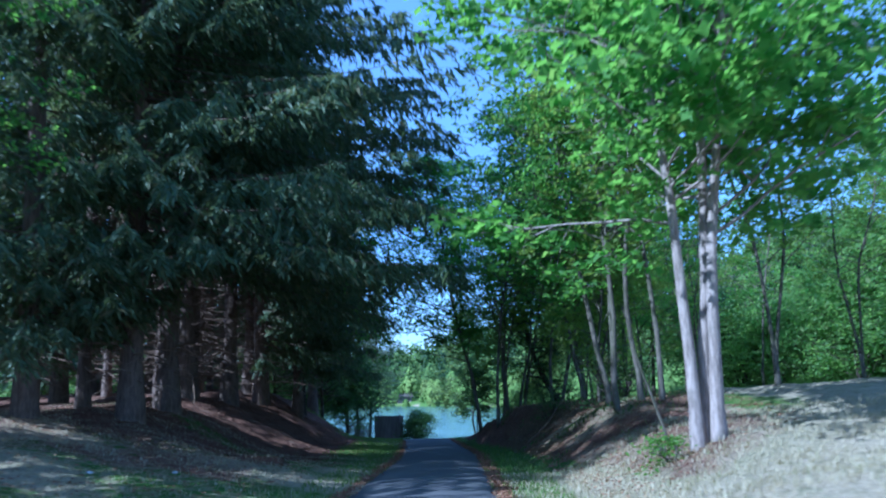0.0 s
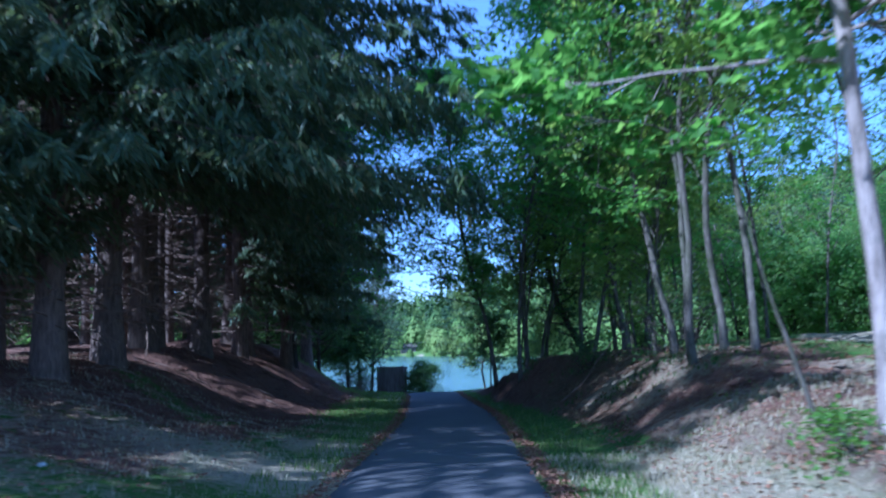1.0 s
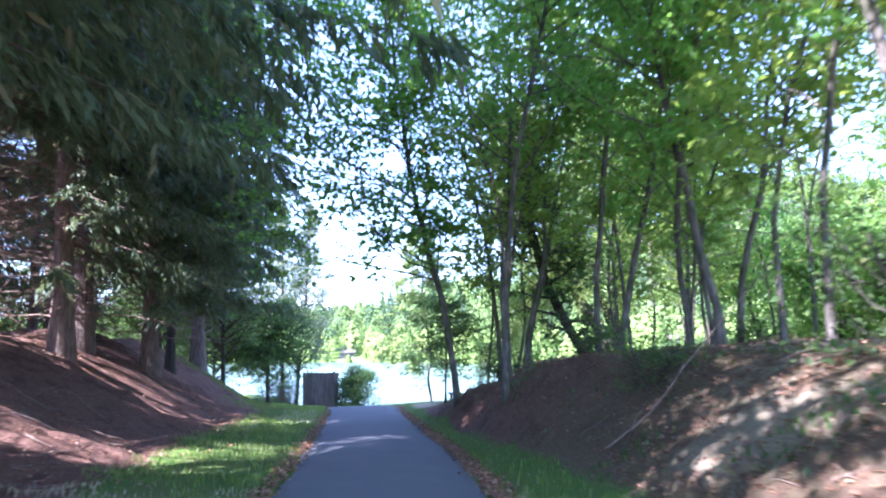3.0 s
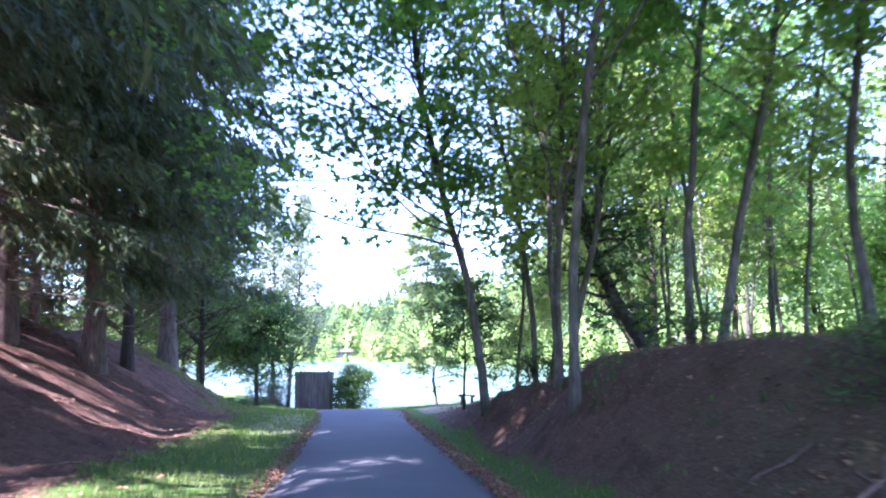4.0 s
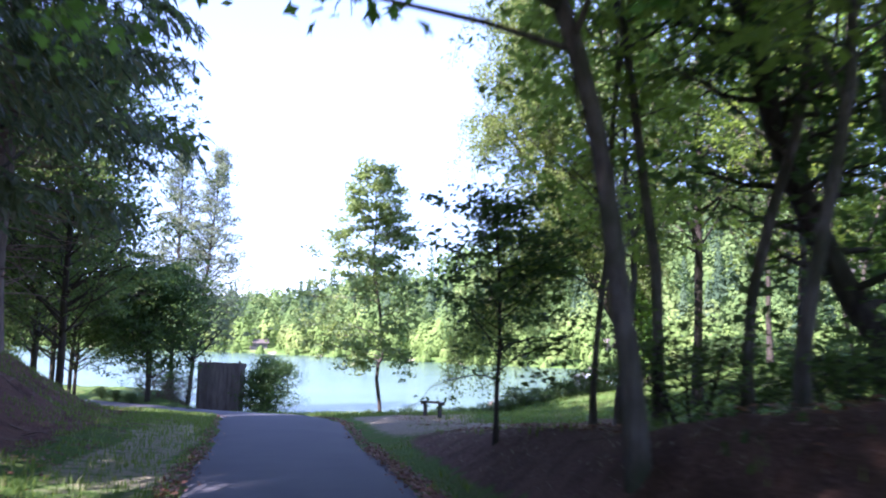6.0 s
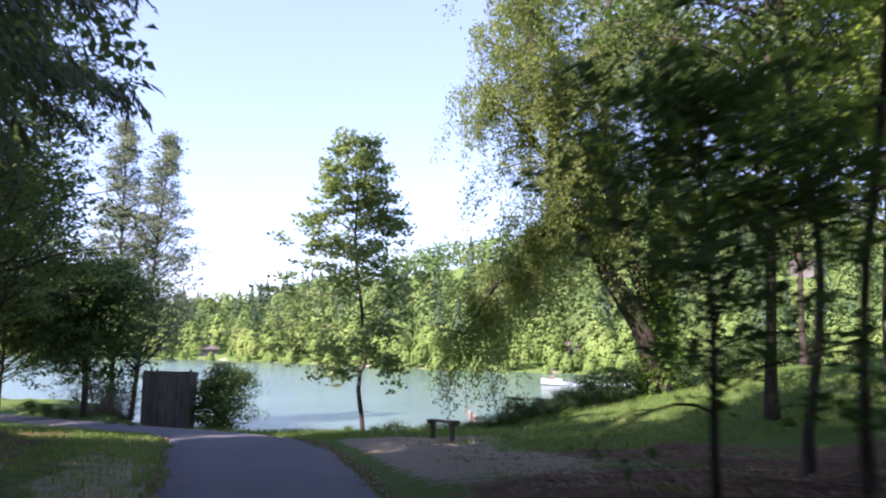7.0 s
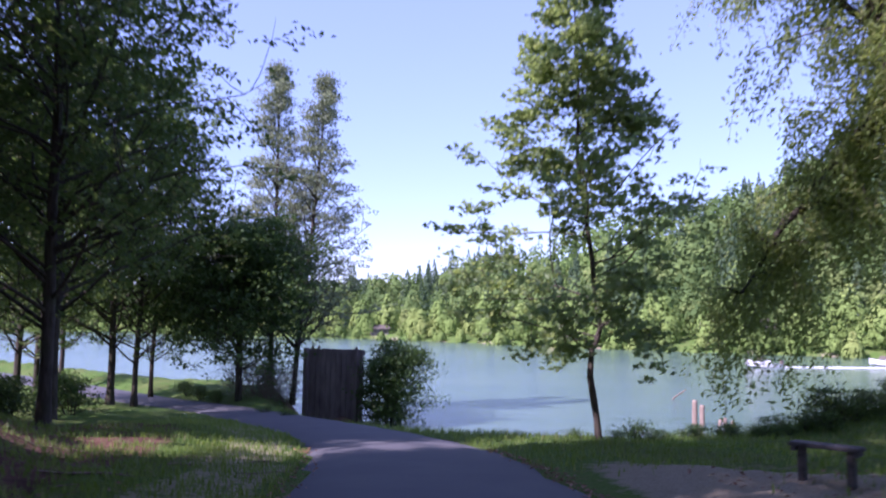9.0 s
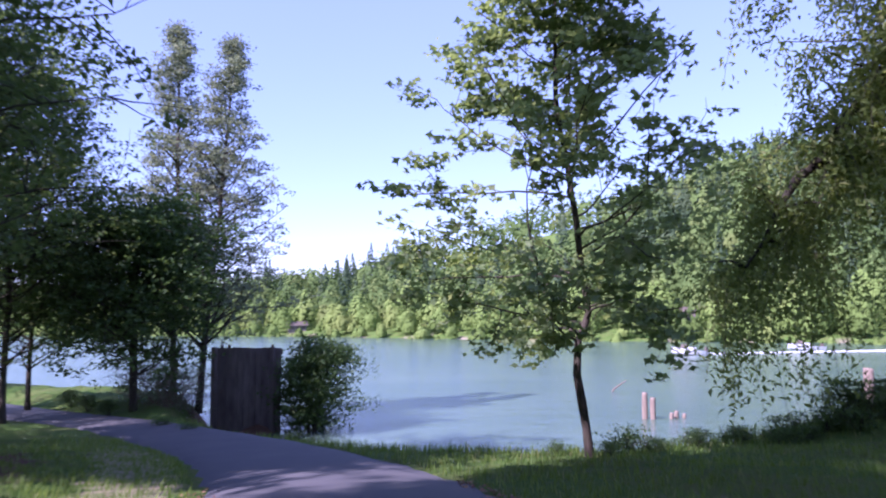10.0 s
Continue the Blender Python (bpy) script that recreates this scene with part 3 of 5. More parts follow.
def build_ground():
    xs, ys = axis((-15, 15), 0.3, (-2500, 2500), 1.12), axis((-4, 90), 0.3, (-1200, 3200), 1.1)
    gx, gy = np.meshgrid(xs, ys)
    x, y = gx.ravel(), gy.ravel()
    z = height(x, y)
    d = aside(x, y, ROAD_CURVE)
    z = np.where((d > -HALF_ROAD + 0.1) & (d < right_half(y) - 0.1), z - 0.12, z)
    nx, ny = len(xs), len(ys)
    i, j = np.meshgrid(np.arange(ny - 1), np.arange(nx - 1), indexing="ij")
    q = np.stack([i * nx + j, i * nx + j + 1, (i + 1) * nx + j + 1, (i + 1) * nx + j], -1).reshape(-1, 4)
    me = mesh_of("ground", np.stack([x, y, z], 1), q, GROUND, True)
    u, v = -d - HALF_ROAD, d - right_half(y)
    e = -aside(x, y, EDGE_CURVE)
    soil_left = smooth(1.6, 2.6, u) * smooth(24.5, 27, y + 0.3 * u) * (1 - smooth(57.32, 63.32, y))
    soil_left = np.maximum(soil_left, smooth(6.0, 8.5, u) * smooth(16, 20, y) * (1 - smooth(59.32, 65.32, y)))
    soil_left = np.maximum(soil_left, (0.72 + 0.35 * wobble(x, y, 1.1, 4.0)) * smooth(1.1, 2.6, u) * smooth(11, 15.5, y) * (1 - smooth(27, 30, y)))
    soil_right = smooth(np.interp(y, [12, 18, 26, 29], [1.6, 1.2, 0.6, 0.2]), np.interp(y, [12, 18, 26, 29], [2.8, 2.0, 1.3, 0.7]), v) * (1 - smooth(4.2, 5.5, v)) * smooth(9.5, 12, y - 1.1 * np.clip(v - 2, 0, 4)) * (1 - smooth(38.91, 45.33, y))
    soil_right = np.maximum(soil_right, smooth(1.0, 2.4, v) * (1 - smooth(7, 10, v)) * smooth(33.25, 35.4, y) * (1 - smooth(38.91, 44.33, y)))
    soil_right = np.maximum(soil_right, (0.62 + 0.4 * wobble(x, y, 1.4, 2.0)) * smooth(0.6, 2.0, v) * (1 - smooth(7.0, 9.5, v)) * smooth(38.91, 41.53, y) * (1 - smooth(46.83, 49.82, y + 0.25 * v)))
    soil = np.maximum(soil_left, soil_right)
    soil = np.maximum(soil, smooth(0.0, 1.0, -e) * 0.8 * (y < 100))
    dry = (1 - smooth(14, 20, y)) * (v > 0) * smooth(0.4, 1.5, v) * (1 - 0.55 * smooth(9.5, 12, y - 1.1 * np.clip(v - 2, 0, 4)) * smooth(1.4, 2.4, v) * (1 - smooth(4.4, 5.4, v))) + (1 - smooth(18, 25, y)) * (0.52 + 0.3 * wobble(x, y, 1.3, 7.0)) * (v <= 0)
    dry = np.maximum(dry, 0.55 * (u > 0.1) * (u < 1.4) * smooth(35.4, 37.94, y) * (1 - smooth(61.32, 67.31, y)))
    dry = np.maximum(dry, (0.45 + 0.45 * wobble(x, y, 0.9, 2.0)) * smooth(1.0, 2.0, v) * (1 - smooth(4.5, 6, v)) * smooth(13, 15, y) * (1 - smooth(23, 27, y)))
    dry = np.maximum(dry, 0.75 * smooth(5, 7, v) * (1 - smooth(22, 30, y)))
    gravel = smooth(0.0, 1.0, v) * (1 - smooth(1.6, 4.8, v)) * smooth(39.47, 45.33, y) * (1 - smooth(50.32, 54.82, y))
    shore = -aside(x, y, SHORE_CURVE)
    gravel = np.maximum(gravel, 0.7 * smooth(-3, -1, shore) * (1 - smooth(-0.5, 1.5, shore)))
    for hx, hy, half in ((-15.97, 247.95, 5), (61.5, 185.35, 5)):
        gravel = np.maximum(gravel, 0.55 * (1 - smooth(half * 0.4, half * 0.9, np.hypot(x - hx, (y - hy) * 0.5))))
    weedy = (v > 0) * smooth(18, 23, y) * (1 - 0.85 * smooth(25, 29, y))
    for name, values in (("soil", soil), ("dry", dry), ("sand", gravel), ("weedy", weedy)):
        me.attributes.new(name, "FLOAT", "POINT").data.foreach_set("value", values.astype(np.float32))
    tagged(new("ground", me), "grassy ground with bare brown banks and dry straw", "ground", "", "structure")


def build_road():
    c = spline(ROAD_LINE, 0.5)
    along = unit(np.gradient(c, axis=0))
    side = np.stack([along[:, 1], -along[:, 0]], 1)
    cross = np.linspace(-1, 1, 9)
    jag = 0.07 * np.stack([wobble(c[:, 0], c[:, 1], 0.7, 5), wobble(c[:, 0], c[:, 1], 0.7, 9)], 1)
    z = profile(c[:, 1])
    v = []
    for k, w in enumerate(cross):
        half = (HALF_ROAD if w < 0 else right_half(c[:, 1])) + (jag[:, 0] if w < 0 else jag[:, 1]) * (abs(w) == 1)
        xy = c + side * (w * half)[:, None]
        v.append(np.column_stack([xy, z + 0.035 * (1 - w * w) + (-0.05 if abs(w) == 1 else 0.012)]))
    v = np.stack(v, 1).reshape(-1, 3)
    n, m = len(c), 9
    i, j = np.meshgrid(np.arange(n - 1), np.arange(m - 1), indexing="ij")
    q = np.stack([i * m + j, i * m + j + 1, (i + 1) * m + j + 1, (i + 1) * m + j], -1).reshape(-1, 4)
    tagged(new("road", mesh_of("road", v, q, ROAD, True)), "narrow dark asphalt path with crumbling edges", "path", "", "structure")


build_ground()
build_road()
river = mesh_of("water", [(-2500, 50, WATER), (2500, 50, WATER), (2500, 700, WATER), (-2500, 700, WATER)], [(0, 1, 2, 3)], RIVER)
tagged(new("water", river), "calm grey-green river with small ripples", "water", "", "structure")

# ---- trees on the banks ----
rng = np.random.default_rng(7)
SPRUCES = [spruce(11, 21, 0.25, 5.4, 3.4, 190, road=0.5), spruce(12, 20, 0.2, 5.2, 3.0, 190, road=0.9), spruce(13, 21.5, 0.28, 5.8, 3.4, 190, road=0.8), spruce(14, 19, 0.24, 2.4, 3.4, 30, road=0.4), spruce(15, 19, 0.26, 2.2, 3.3, 40, dense=1.2), spruce(16, 21, 0.28, 5.2, 3.7, 190, road=1.0), spruce(17, 19, 0.17, 8.2, 2.1, 150), spruce(18, 11.5, 0.16, 1.2, 2.6, 10), spruce(19, 21, 0.28, 4.7, 3.9, 120, per=9, road=1.5, dense=1.2, low=((-70, 4.2, 4.4), (-95, 3.8, 3.8), (-52, 4.4, 4.6), (-112, 3.4, 3.4), (-80, 3.2, 3.2), (-135, 3.6, 3.6), (-150, 4.2, 3.8), (-100, 4.6, 4.4), (-125, 4.4, 4.0), (-65, 3.4, 3.2), (-85, 4.8, 4.6), (-160, 3.2, 3.0), (-40, 4.0, 4.0), (-118, 2.9, 2.8)))]
GROVE = [(-7.7, 21.4, 8), (-7.8, 24.2, 8), (-8.3, 27.2, 1), (-9.1, 29.8, 2), (-9.42, 31.47, 6), (-8.2, 32.0, 5), (-10.04, 33.9, 6), (-7.9, 35.4, 3), (-11.02, 36.58, 6), (-8.3, 37.6, 5), (-9.18, 38.52, 2),
         (-9.5, 22.6, 6), (-9.35, 19.5, 4), (-12.6, 27.5, 4), (-7.01, 39.25, 3), (-7.97, 48.58, 0), (-13.6, 33.28, 6), (-14.45, 36.9, 6), (-14.09, 41.97, 6), (-13.2, 45.5, 6), (-16.0, 24, 4), (-17.19, 34.52, 6), (-17.59, 42.08, 2), (-20.33, 35.84, 4), (-23.53, 37.98, 4), (-24.75, 35.12, 4), (-20.6, 39.46, 4), (-17, 39.47, 4), (-23.2, 46.8, 4), (-14.8, 53.5, 1), (-18.33, 49.92, 0),
         # those below y 18 stand out of view, added to cast shade
         (-11.4, 9.2, 4), (-11.6, 5.2, 7), (-11.4, 13.2, 7), (-12.2, 1, 7), (-14.5, 17, 7), (-13.8, 11, 7), (-16.5, 16.8, 7), (-16.67, 54.87, 4), (-12.27, 35.27, 6), (-15.53, 43.83, 3)]
kinds = {}
for gx, gy, k in GROVE:
    own = np.random.default_rng(int(abs(gx) * 1000 + abs(gy) * 77))
    m = stand(gx, gy, own.uniform(-14, 14), own.uniform(0.94, 1.08))
    if k in kinds:
        copy_thing(kinds[k], m)
    else:
        kinds[k] = tree("spruce_tree", SPRUCES[k], "tall dark green spruce with bare lower trunk and dead twigs" if k not in (3, 7) else "dark green spruce branched down to the ground", "spruces of the grove", m)

ALDERS = [broadleaf(21, 15, 0.066, 4.2, 3.2, 0.17, 4600, limbs=38, bark=ALDER_BARK, leaves=ALDER, wild=0.16, tuft=0.22, stems=2, splay=0.07),
          broadleaf(22, 13, 0.062, 3.4, 2.8, 0.17, 3600, limbs=34, bark=ALDER_BARK, leaves=ALDER, wild=0.2, tuft=0.22),
          broadleaf(23, 16, 0.07, 4.8, 3.3, 0.18, 4600, limbs=40, bark=ALDER_BARK, leaves=MAPLE, wild=0.15, tuft=0.24),
          broadleaf(24, 11, 0.045, 2.4, 2.3, 0.18, 2800, limbs=28, bark=ALDER_BARK, leaves=ALDER, wild=0.24, tuft=0.22),
          broadleaf(25, 12, 0.078, 3.6, 3.0, 0.2, 4200, lean=(-0.2, 0.02), limbs=32, bark=ALDER_BARK, leaves=MAPLE, wild=0.13, tuft=0.24),
          broadleaf(26, 13.5, 0.07, 3.4, 2.2, 0.18, 5200, lean=(-0.07, 0.0), limbs=40, bark=ALDER_BARK, leaves=MAPLE, wild=0.14, tuft=0.24, bias=(-0.75, 0.0), up=0.42)]
# x, y, kind, turn (None: any)
RIGHT = [(4.45, 20.0, 0, None), (4.95, 20.1, 1, None), (5.35, 19.7, 2, None), (4.5, 21.6, 5, 0), (4.6, 23.6, 3, None), (4.9, 25.2, 3, None), (5.3, 27.3, 1, None), (4.9, 28.3, 1, None), (5.15, 28.0, 3, None),
         (2.05, 29.3, 2, None), (4.2, 31.4, 2, None), (4.5, 31.2, 4, 190), (2.43, 32.5, 0, None), (2.6, 32.8, 3, None), (3.25, 34.8, 1, None), (2.87, 36.6, 2, None), (2.7, 38.0, 3, None), (3.6, 36.2, 1, None), (3.8, 40.0, 1, None), (4.6, 26.3, 5, 0),
         (6.2, 36.0, 2, None), (6.5, 32.6, 3, None), (7.0, 40.2, 0, None), (9.0, 43.5, 1, None), (9.0, 22.0, 0, None), (11.5, 19.5, 2, None), (8.2, 26.5, 2, None), (12.5, 24.5, 0, None), (8.3, 37.5, 0, None), (9.8, 40.0, 2, None), (11.5, 36.5, 0, None), (12.5, 41.0, 2, None), (13.2, 34.0, 2, None), (11.0, 44.5, 0, None),
         (15, 20, 0, None), (19.5, 26, 2, None), (20, 32, 0, None), (21, 36, 2, None), (20.5, 41, 0, None), (22, 45, 2, None), (18.5, 48, 1, None), (25, 30, 0, None), (26, 35, 2, None), (26, 40, 0, None), (21, 22, 2, None), (26, 25, 0, None), (29, 33, 2, None), (28, 45, 0, None), (22, 50, 1, None), (32, 38, 2, None), (33, 30, 0, None),
         # three trees outside the view, added to dapple the right bank
         (-10.4, 13, 0, None), (-9.9, 16, 2, None), (-12.5, 17.5, 0, None)]
kinds = {}
for gx, gy, k, turn in RIGHT:
    own = np.random.default_rng(int(abs(gx) * 1000 + abs(gy) * 77))
    m = stand(gx, gy, own.uniform(0, 360) if turn is None else turn, own.uniform(0.76, 0.95) * (1.2 if gx < 0 else 1.13 if 28 < gy < 39 and gx < 4.5 else 1.0))
    if k in kinds:
        copy_thing(kinds[k], m)
    else:
        kinds[k] = tree("alder_tree", ALDERS[k], "slender grey-barked alder with light green crown on the bank", "alders on the bank", m)

LEANING = broadleaf(27, 11.5, 0.07, 2.9, 2.4, 0.17, 16000, limbs=80, bark=ALDER_BARK, leaves=MAPLE, wild=0.12, tuft=0.26, bias=(-0.8, -0.1), up=0.45, lobed=True, spine=[(0, 0, -0.25), (-0.05, 0, 0.6), (-0.29, 0, 2.2), (-0.65, 0.05, 3.6), (-1.0, 0, 5.3), (-1.35, -0.1, 8.0), (-1.6, 0, 11.3)])
tree("leaning_tree", LEANING, "slender tree leaning over the path with leafy boughs", "", stand(1.55, 34.0, 0))
BIG_MAPLE = broadleaf(31, 12.5, 0.095, 3.7, 3.7, 0.27, 24000, limbs=84, bark=PALE_BARK, leaves=MAPLE, stems=3, lobed=True, splay=0.012, up=0.55, tuft=0.34)
tree("maple_tree", BIG_MAPLE, "sunlit bright green maple with three pale stems", "", stand(4.42, 13.5, 20))


def river_shape(f):
    return float(np.interp(f, [0, 0.25, 0.42, 0.5, 0.85, 1], [0.75, 1.05, 0.95, 0.55, 0.46, 0.15]))


RIVER_MAPLE = broadleaf(37, 9.4, 0.072, 2.3, 2.6, 0.185, 13500, limbs=50, bark=DARK_BARK, leaves=RIVER_LEAF, lobed=True, wild=0.16, shape=river_shape, up=0.36, tuft=0.13, spray=0.16, spine=[(0.0, 0, -0.25), (-0.03, 0, 0.5), (-0.17, 0.03, 1.35), (-0.13, 0.05, 1.9), (0.02, 0.04, 2.35), (-0.1, 0, 3.3), (-0.22, -0.05, 4.4), (-0.42, 0.05, 5.8), (-0.4, 0.1, 7.4), (-0.5, 0.1, 9.3)])
tree("young_maple", RIVER_MAPLE, "young maple with dark crooked trunk beside the path", "", stand(1.86, 57.44, 0, 0.97))


def willow():
    """A leaning willow: crossing stems, one limb down to the water side, and hanging strands of leaves."""
    r = np.random.default_rng(33)
    tubes, spots, heads = Tubes(), [], []
    stems = [([(0, 0, -0.3), (-0.5, 0, 1.2), (-1.6, -0.1, 3.2), (-3.2, -0.2, 5.6), (-3.6, 0.2, 8.2), (-4.3, 0.4, 11.5), (-4.0, 0.6, 14.0)], 0.36, 0.05),
             ([(0.25, 0.2, -0.3), (0.1, 0.2, 1.5), (-0.9, 0.4, 4.2), (-1.6, 0.5, 7.5), (-1.5, 0.6, 11.0), (-1.0, 0.8, 16.0)], 0.30, 0.05),
             ([(-3.2, -0.2, 5.6), (-4.3, 0.0, 4.3), (-5.3, 0.3, 3.0), (-6.2, 0.5, 1.7)], 0.2, 0.015),
             ([(-0.2, 0.1, 1.6), (0.25, 0.3, 4.6), (0.2, 0.4, 8.0), (0.9, 0.4, 12.5)], 0.22, 0.04),
             ([(-1.2, 0.4, 5.4), (-2.6, -1.2, 8.0), (-4.6, -1.8, 10.2), (-5.7, -2.0, 12.4)], 0.14, 0.03),
             ([(-3.4, 0, 6.8), (-4.6, 0.6, 8.2), (-5.4, 0.9, 9.4)], 0.1, 0.02)]
    for pts, r0, r1 in stems:
        p = spline(pts, 0.45)
        p = p + 0.05 * r.normal(size=p.shape)
        rad = np.linspace(r0, r1, len(p))
        if pts[0][2] < 0:
            rad[:2] *= 1.4
        tubes.add(p, rad, 10, r)
        low = pts[-1][2] < 3
        for k in range(int(len(p) * (2.6 if low else 1.5))):
            q = p[r.integers(len(p) // 3 if pts[0][2] < 0 else len(p) // 2 if pts[0][0] == -0.2 else 1, len(p))]
            limb = bend_path(q, (r.normal() + (0.2 if q[0] < -4.2 else 0.0), r.normal(), 0.35), r.uniform(0.8, 3.0) * (0.5 if low else 0.75 if q[0] < -4.2 else 1.0), r, 6, 0.2, -0.05)
            tubes.add(limb, np.linspace(0.03, 0.006, 7), 4)
            for _ in range(8):
                tip = limb[r.integers(2, 7)]
                strand = bend_path(tip, (r.normal() * 0.5, r.normal() * 0.5, -0.5), r.uniform(0.7, 3.2 if low else 2.3), r, 6, 0.1, -0.25)
                tubes.add(strand, np.full(7, 0.004), 3)
                n = 66
                t = r.uniform(0, 5.999, n)
                i = t.astype(int)
                spots.append(strand[i] + (strand[i + 1] - strand[i]) * (t % 1)[:, None] + r.normal(size=(n, 3)) * 0.13)
    spots = np.concatenate(spots)
    v, q = leaf_quads(spots, 0.125, r, flat=0.2, narrow=0.45, droop=1.0)
    # ivy round the foot and the upright stem
    way = spline([(0, 0, -0.2), (-0.1, 0.1, 1.6), (0.25, 0.3, 4.6), (0.2, 0.4, 7.6)], 0.1)
    k = r.integers(0, len(way), 5200)
    wide = np.interp(way[k, 2], [0, 2.5, 7.6], [0.85, 0.55, 0.3])
    ivy_v, ivy_q = leaf_quads(way[k] + unit(r.normal(size=(5200, 3))) * (wide * r.uniform(0.75, 1.1, 5200))[:, None], 0.15, r, flat=0.1, narrow=0.85, droop=0.6)
    return tubes.mesh("trunk", DARK_BARK), mesh_of("crown", v, q, WILLOW), mesh_of("ivy", ivy_v, ivy_q, FRESH)


WILLOW_PARTS = willow()
old_willow = tree("willow_tree", WILLOW_PARTS[:2], "large leaning willow with olive drooping foliage on the river bank", "", stand(12.3, 58.5, 0, 1.12))
tagged(under("ivy", WILLOW_PARTS[2], old_willow, "bright green ivy climbing the trunk"), "", "", "", "stuff")


def poplar_shape(f):
    return 1.0 - 0.98 * f ** 0.68


POPLAR_TREE = broadleaf(34, 15.5, 0.1, 2.3, 4.1, 0.12, 19000, limbs=110, bark=DARK_BARK, leaves=POPLAR, up=0.95, shape=poplar_shape, tuft=0.15, spray=0.17, rise=1.35)
p1 = tree("poplar_tree", POPLAR_TREE, "slim poplar with pale silvery foliage at the bank", "poplars at the bank", stand(-9.1, 79.2, 0, 1.2, -0.1))
copy_thing(p1, stand(-7.9, 78.4, 0, 0.98, -0.3, (0, 5)))
DARK_TREE = broadleaf(135, 5.7, 0.08, 1.25, 2.5, 0.15, 26000, limbs=84, bark=DARK_BARK, leaves=SHRUB, stems=3, tuft=0.36, splay=0.04, wild=0.03)
tree("dense_tree", DARK_TREE, "dense dark green small tree beside the path", "", stand(-9.4, 75.0, 0, 1.25))
SIDE = broadleaf(36, 14, 0.14, 2.2, 3.8, 0.165, 15500, limbs=80, bark=DARK_BARK, leaves=BANK_LEAF, tuft=0.36)
kinds = None
# those with x -8 to -18 and y under 20: unseen, added for shade
for gx, gy, s in ((-7.46, 42.98, 1.15), (-11.69, 63.21, 1.0), (-13.7, 72.08, 0.95), (-12.89, 72.35, 0.8), (-14.02, 77.29, 0.9), (-15.3, 65.83, 1.1), (-18.47, 75.94, 1.0), (-8.8, 56.91, 1.15), (-12.54, 58.73, 1.0), (-21.2, 84.04, 1.0), (-16.64, 70.88, 1.0), (-16.5, 59.87, 1.1), (-33, 16, 0.8), (-35, 24, 0.9), (-32.01, 30.95, 0.75), (-36.3, 35.75, 0.9), (-33.59, 39.81, 0.85), (-37.46, 46.55, 0.9), (-34.19, 54.45, 0.8), (-32.89, 63.41, 0.9), (-40.01, 30.96, 1.0), (-41.59, 40.02, 1.0), (-22.13, 56.05, 0.8), (-25.33, 50.15, 0.75), (-26.86, 64.21, 0.9), (-23.6, 72.11, 0.9), (-30.13, 56.32, 0.85), (-20.9, 63.01, 0.85), (-28.53, 74.27, 1.0), (-11.8, 10.5, 0.72), (-11.2, 6.3, 0.7), (-11.8, 2, 0.72), (-13.2, -2.5, 0.75), (-13.6, 14.2, 0.9), (-15, 19.5, 0.9), (-18, 10, 1.0), (-17, 3, 1.0), (-25.19, 34.57, 0.75), (-25.53, 38.02, 0.75), (-23.06, 43.12, 0.85), (-26, 29, 0.7), (-8.5, 11.2, 0.66), (-8.7, 7.5, 0.66), (-9.6, 3.8, 0.7), (20.51, 59.64, 1.2), (27.11, 62.42, 1.1)):
    m = stand(gx, gy, rng.uniform(0, 360), s)
    kinds = copy_thing(kinds, m) if kinds else tree("bank_tree", SIDE, "tall leafy tree with slim dark trunk beside the path", "trees beside the path", m)
OVERHANG = broadleaf(46, 14.5, 0.15, 4.2, 4.3, 0.21, 14000, limbs=60, bark=DARK_BARK, leaves=BANK_LEAF, tuft=0.3)
over = tree("broad_tree", OVERHANG, "dark green broad tree at the edge of the lawn", "broad trees by the lawn", stand(9.2, 48.2, 0, 0.85))
copy_thing(over, stand(16.72, 57.06, 140, 0.9))
copy_thing(over, stand(12.23, 48.31, 75, 0.92))
IVY = broadleaf(48, 5.5, 0.12, 0.4, 0.5, 0.12, 2600, limbs=46, bark=DARK_BARK, leaves=SHRUB, wild=0.05, tuft=0.12, up=0.2, spine=[(0.1, 0, -0.25), (0.0, 0, 0.2), (-0.45, 0.05, 1.0), (-0.95, 0.1, 2.0), (-1.25, 0.1, 3.2), (-1.35, 0.1, 5.2)])
tree("ivy_clad_trunk", IVY, "dark leaning trunk clad in ivy on the bank", "", stand(5.48, 36.25, 0, 1.35))
# pale poplar leaf colour stands in for backlight and glints off the water
BRAMBLE = broadleaf(49, 1.5, 0.01, 0.1, 1.1, 0.09, 700, limbs=30, bark=TWIG, leaves=POPLAR, stems=6, splay=0.6, tuft=0.3)
bramble = tree("bramble_bush", BRAMBLE, "tangled brambles beside the bulkhead, backlit glitter painted as pale leaves", "brambles by the bulkhead", stand(-9.06, 76.23, 0), "shrub")
for gx, gy, size in ((-8.4, 75.5, 0.8), (-8.3, 76.6, 1.1), (-10.0, 77.3, 0.9), (-8.0, 77.6, 1.1)):
    copy_thing(bramble, stand(gx, gy, gx * 50, size))
# field trees get their sunlit look from the leaf colour as well
FIELD = broadleaf(50, 11.5, 0.12, 1.6, 3.4, 0.19, 13000, limbs=64, bark=ALDER_BARK, leaves=SUN_TINTED, tuft=0.3)
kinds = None
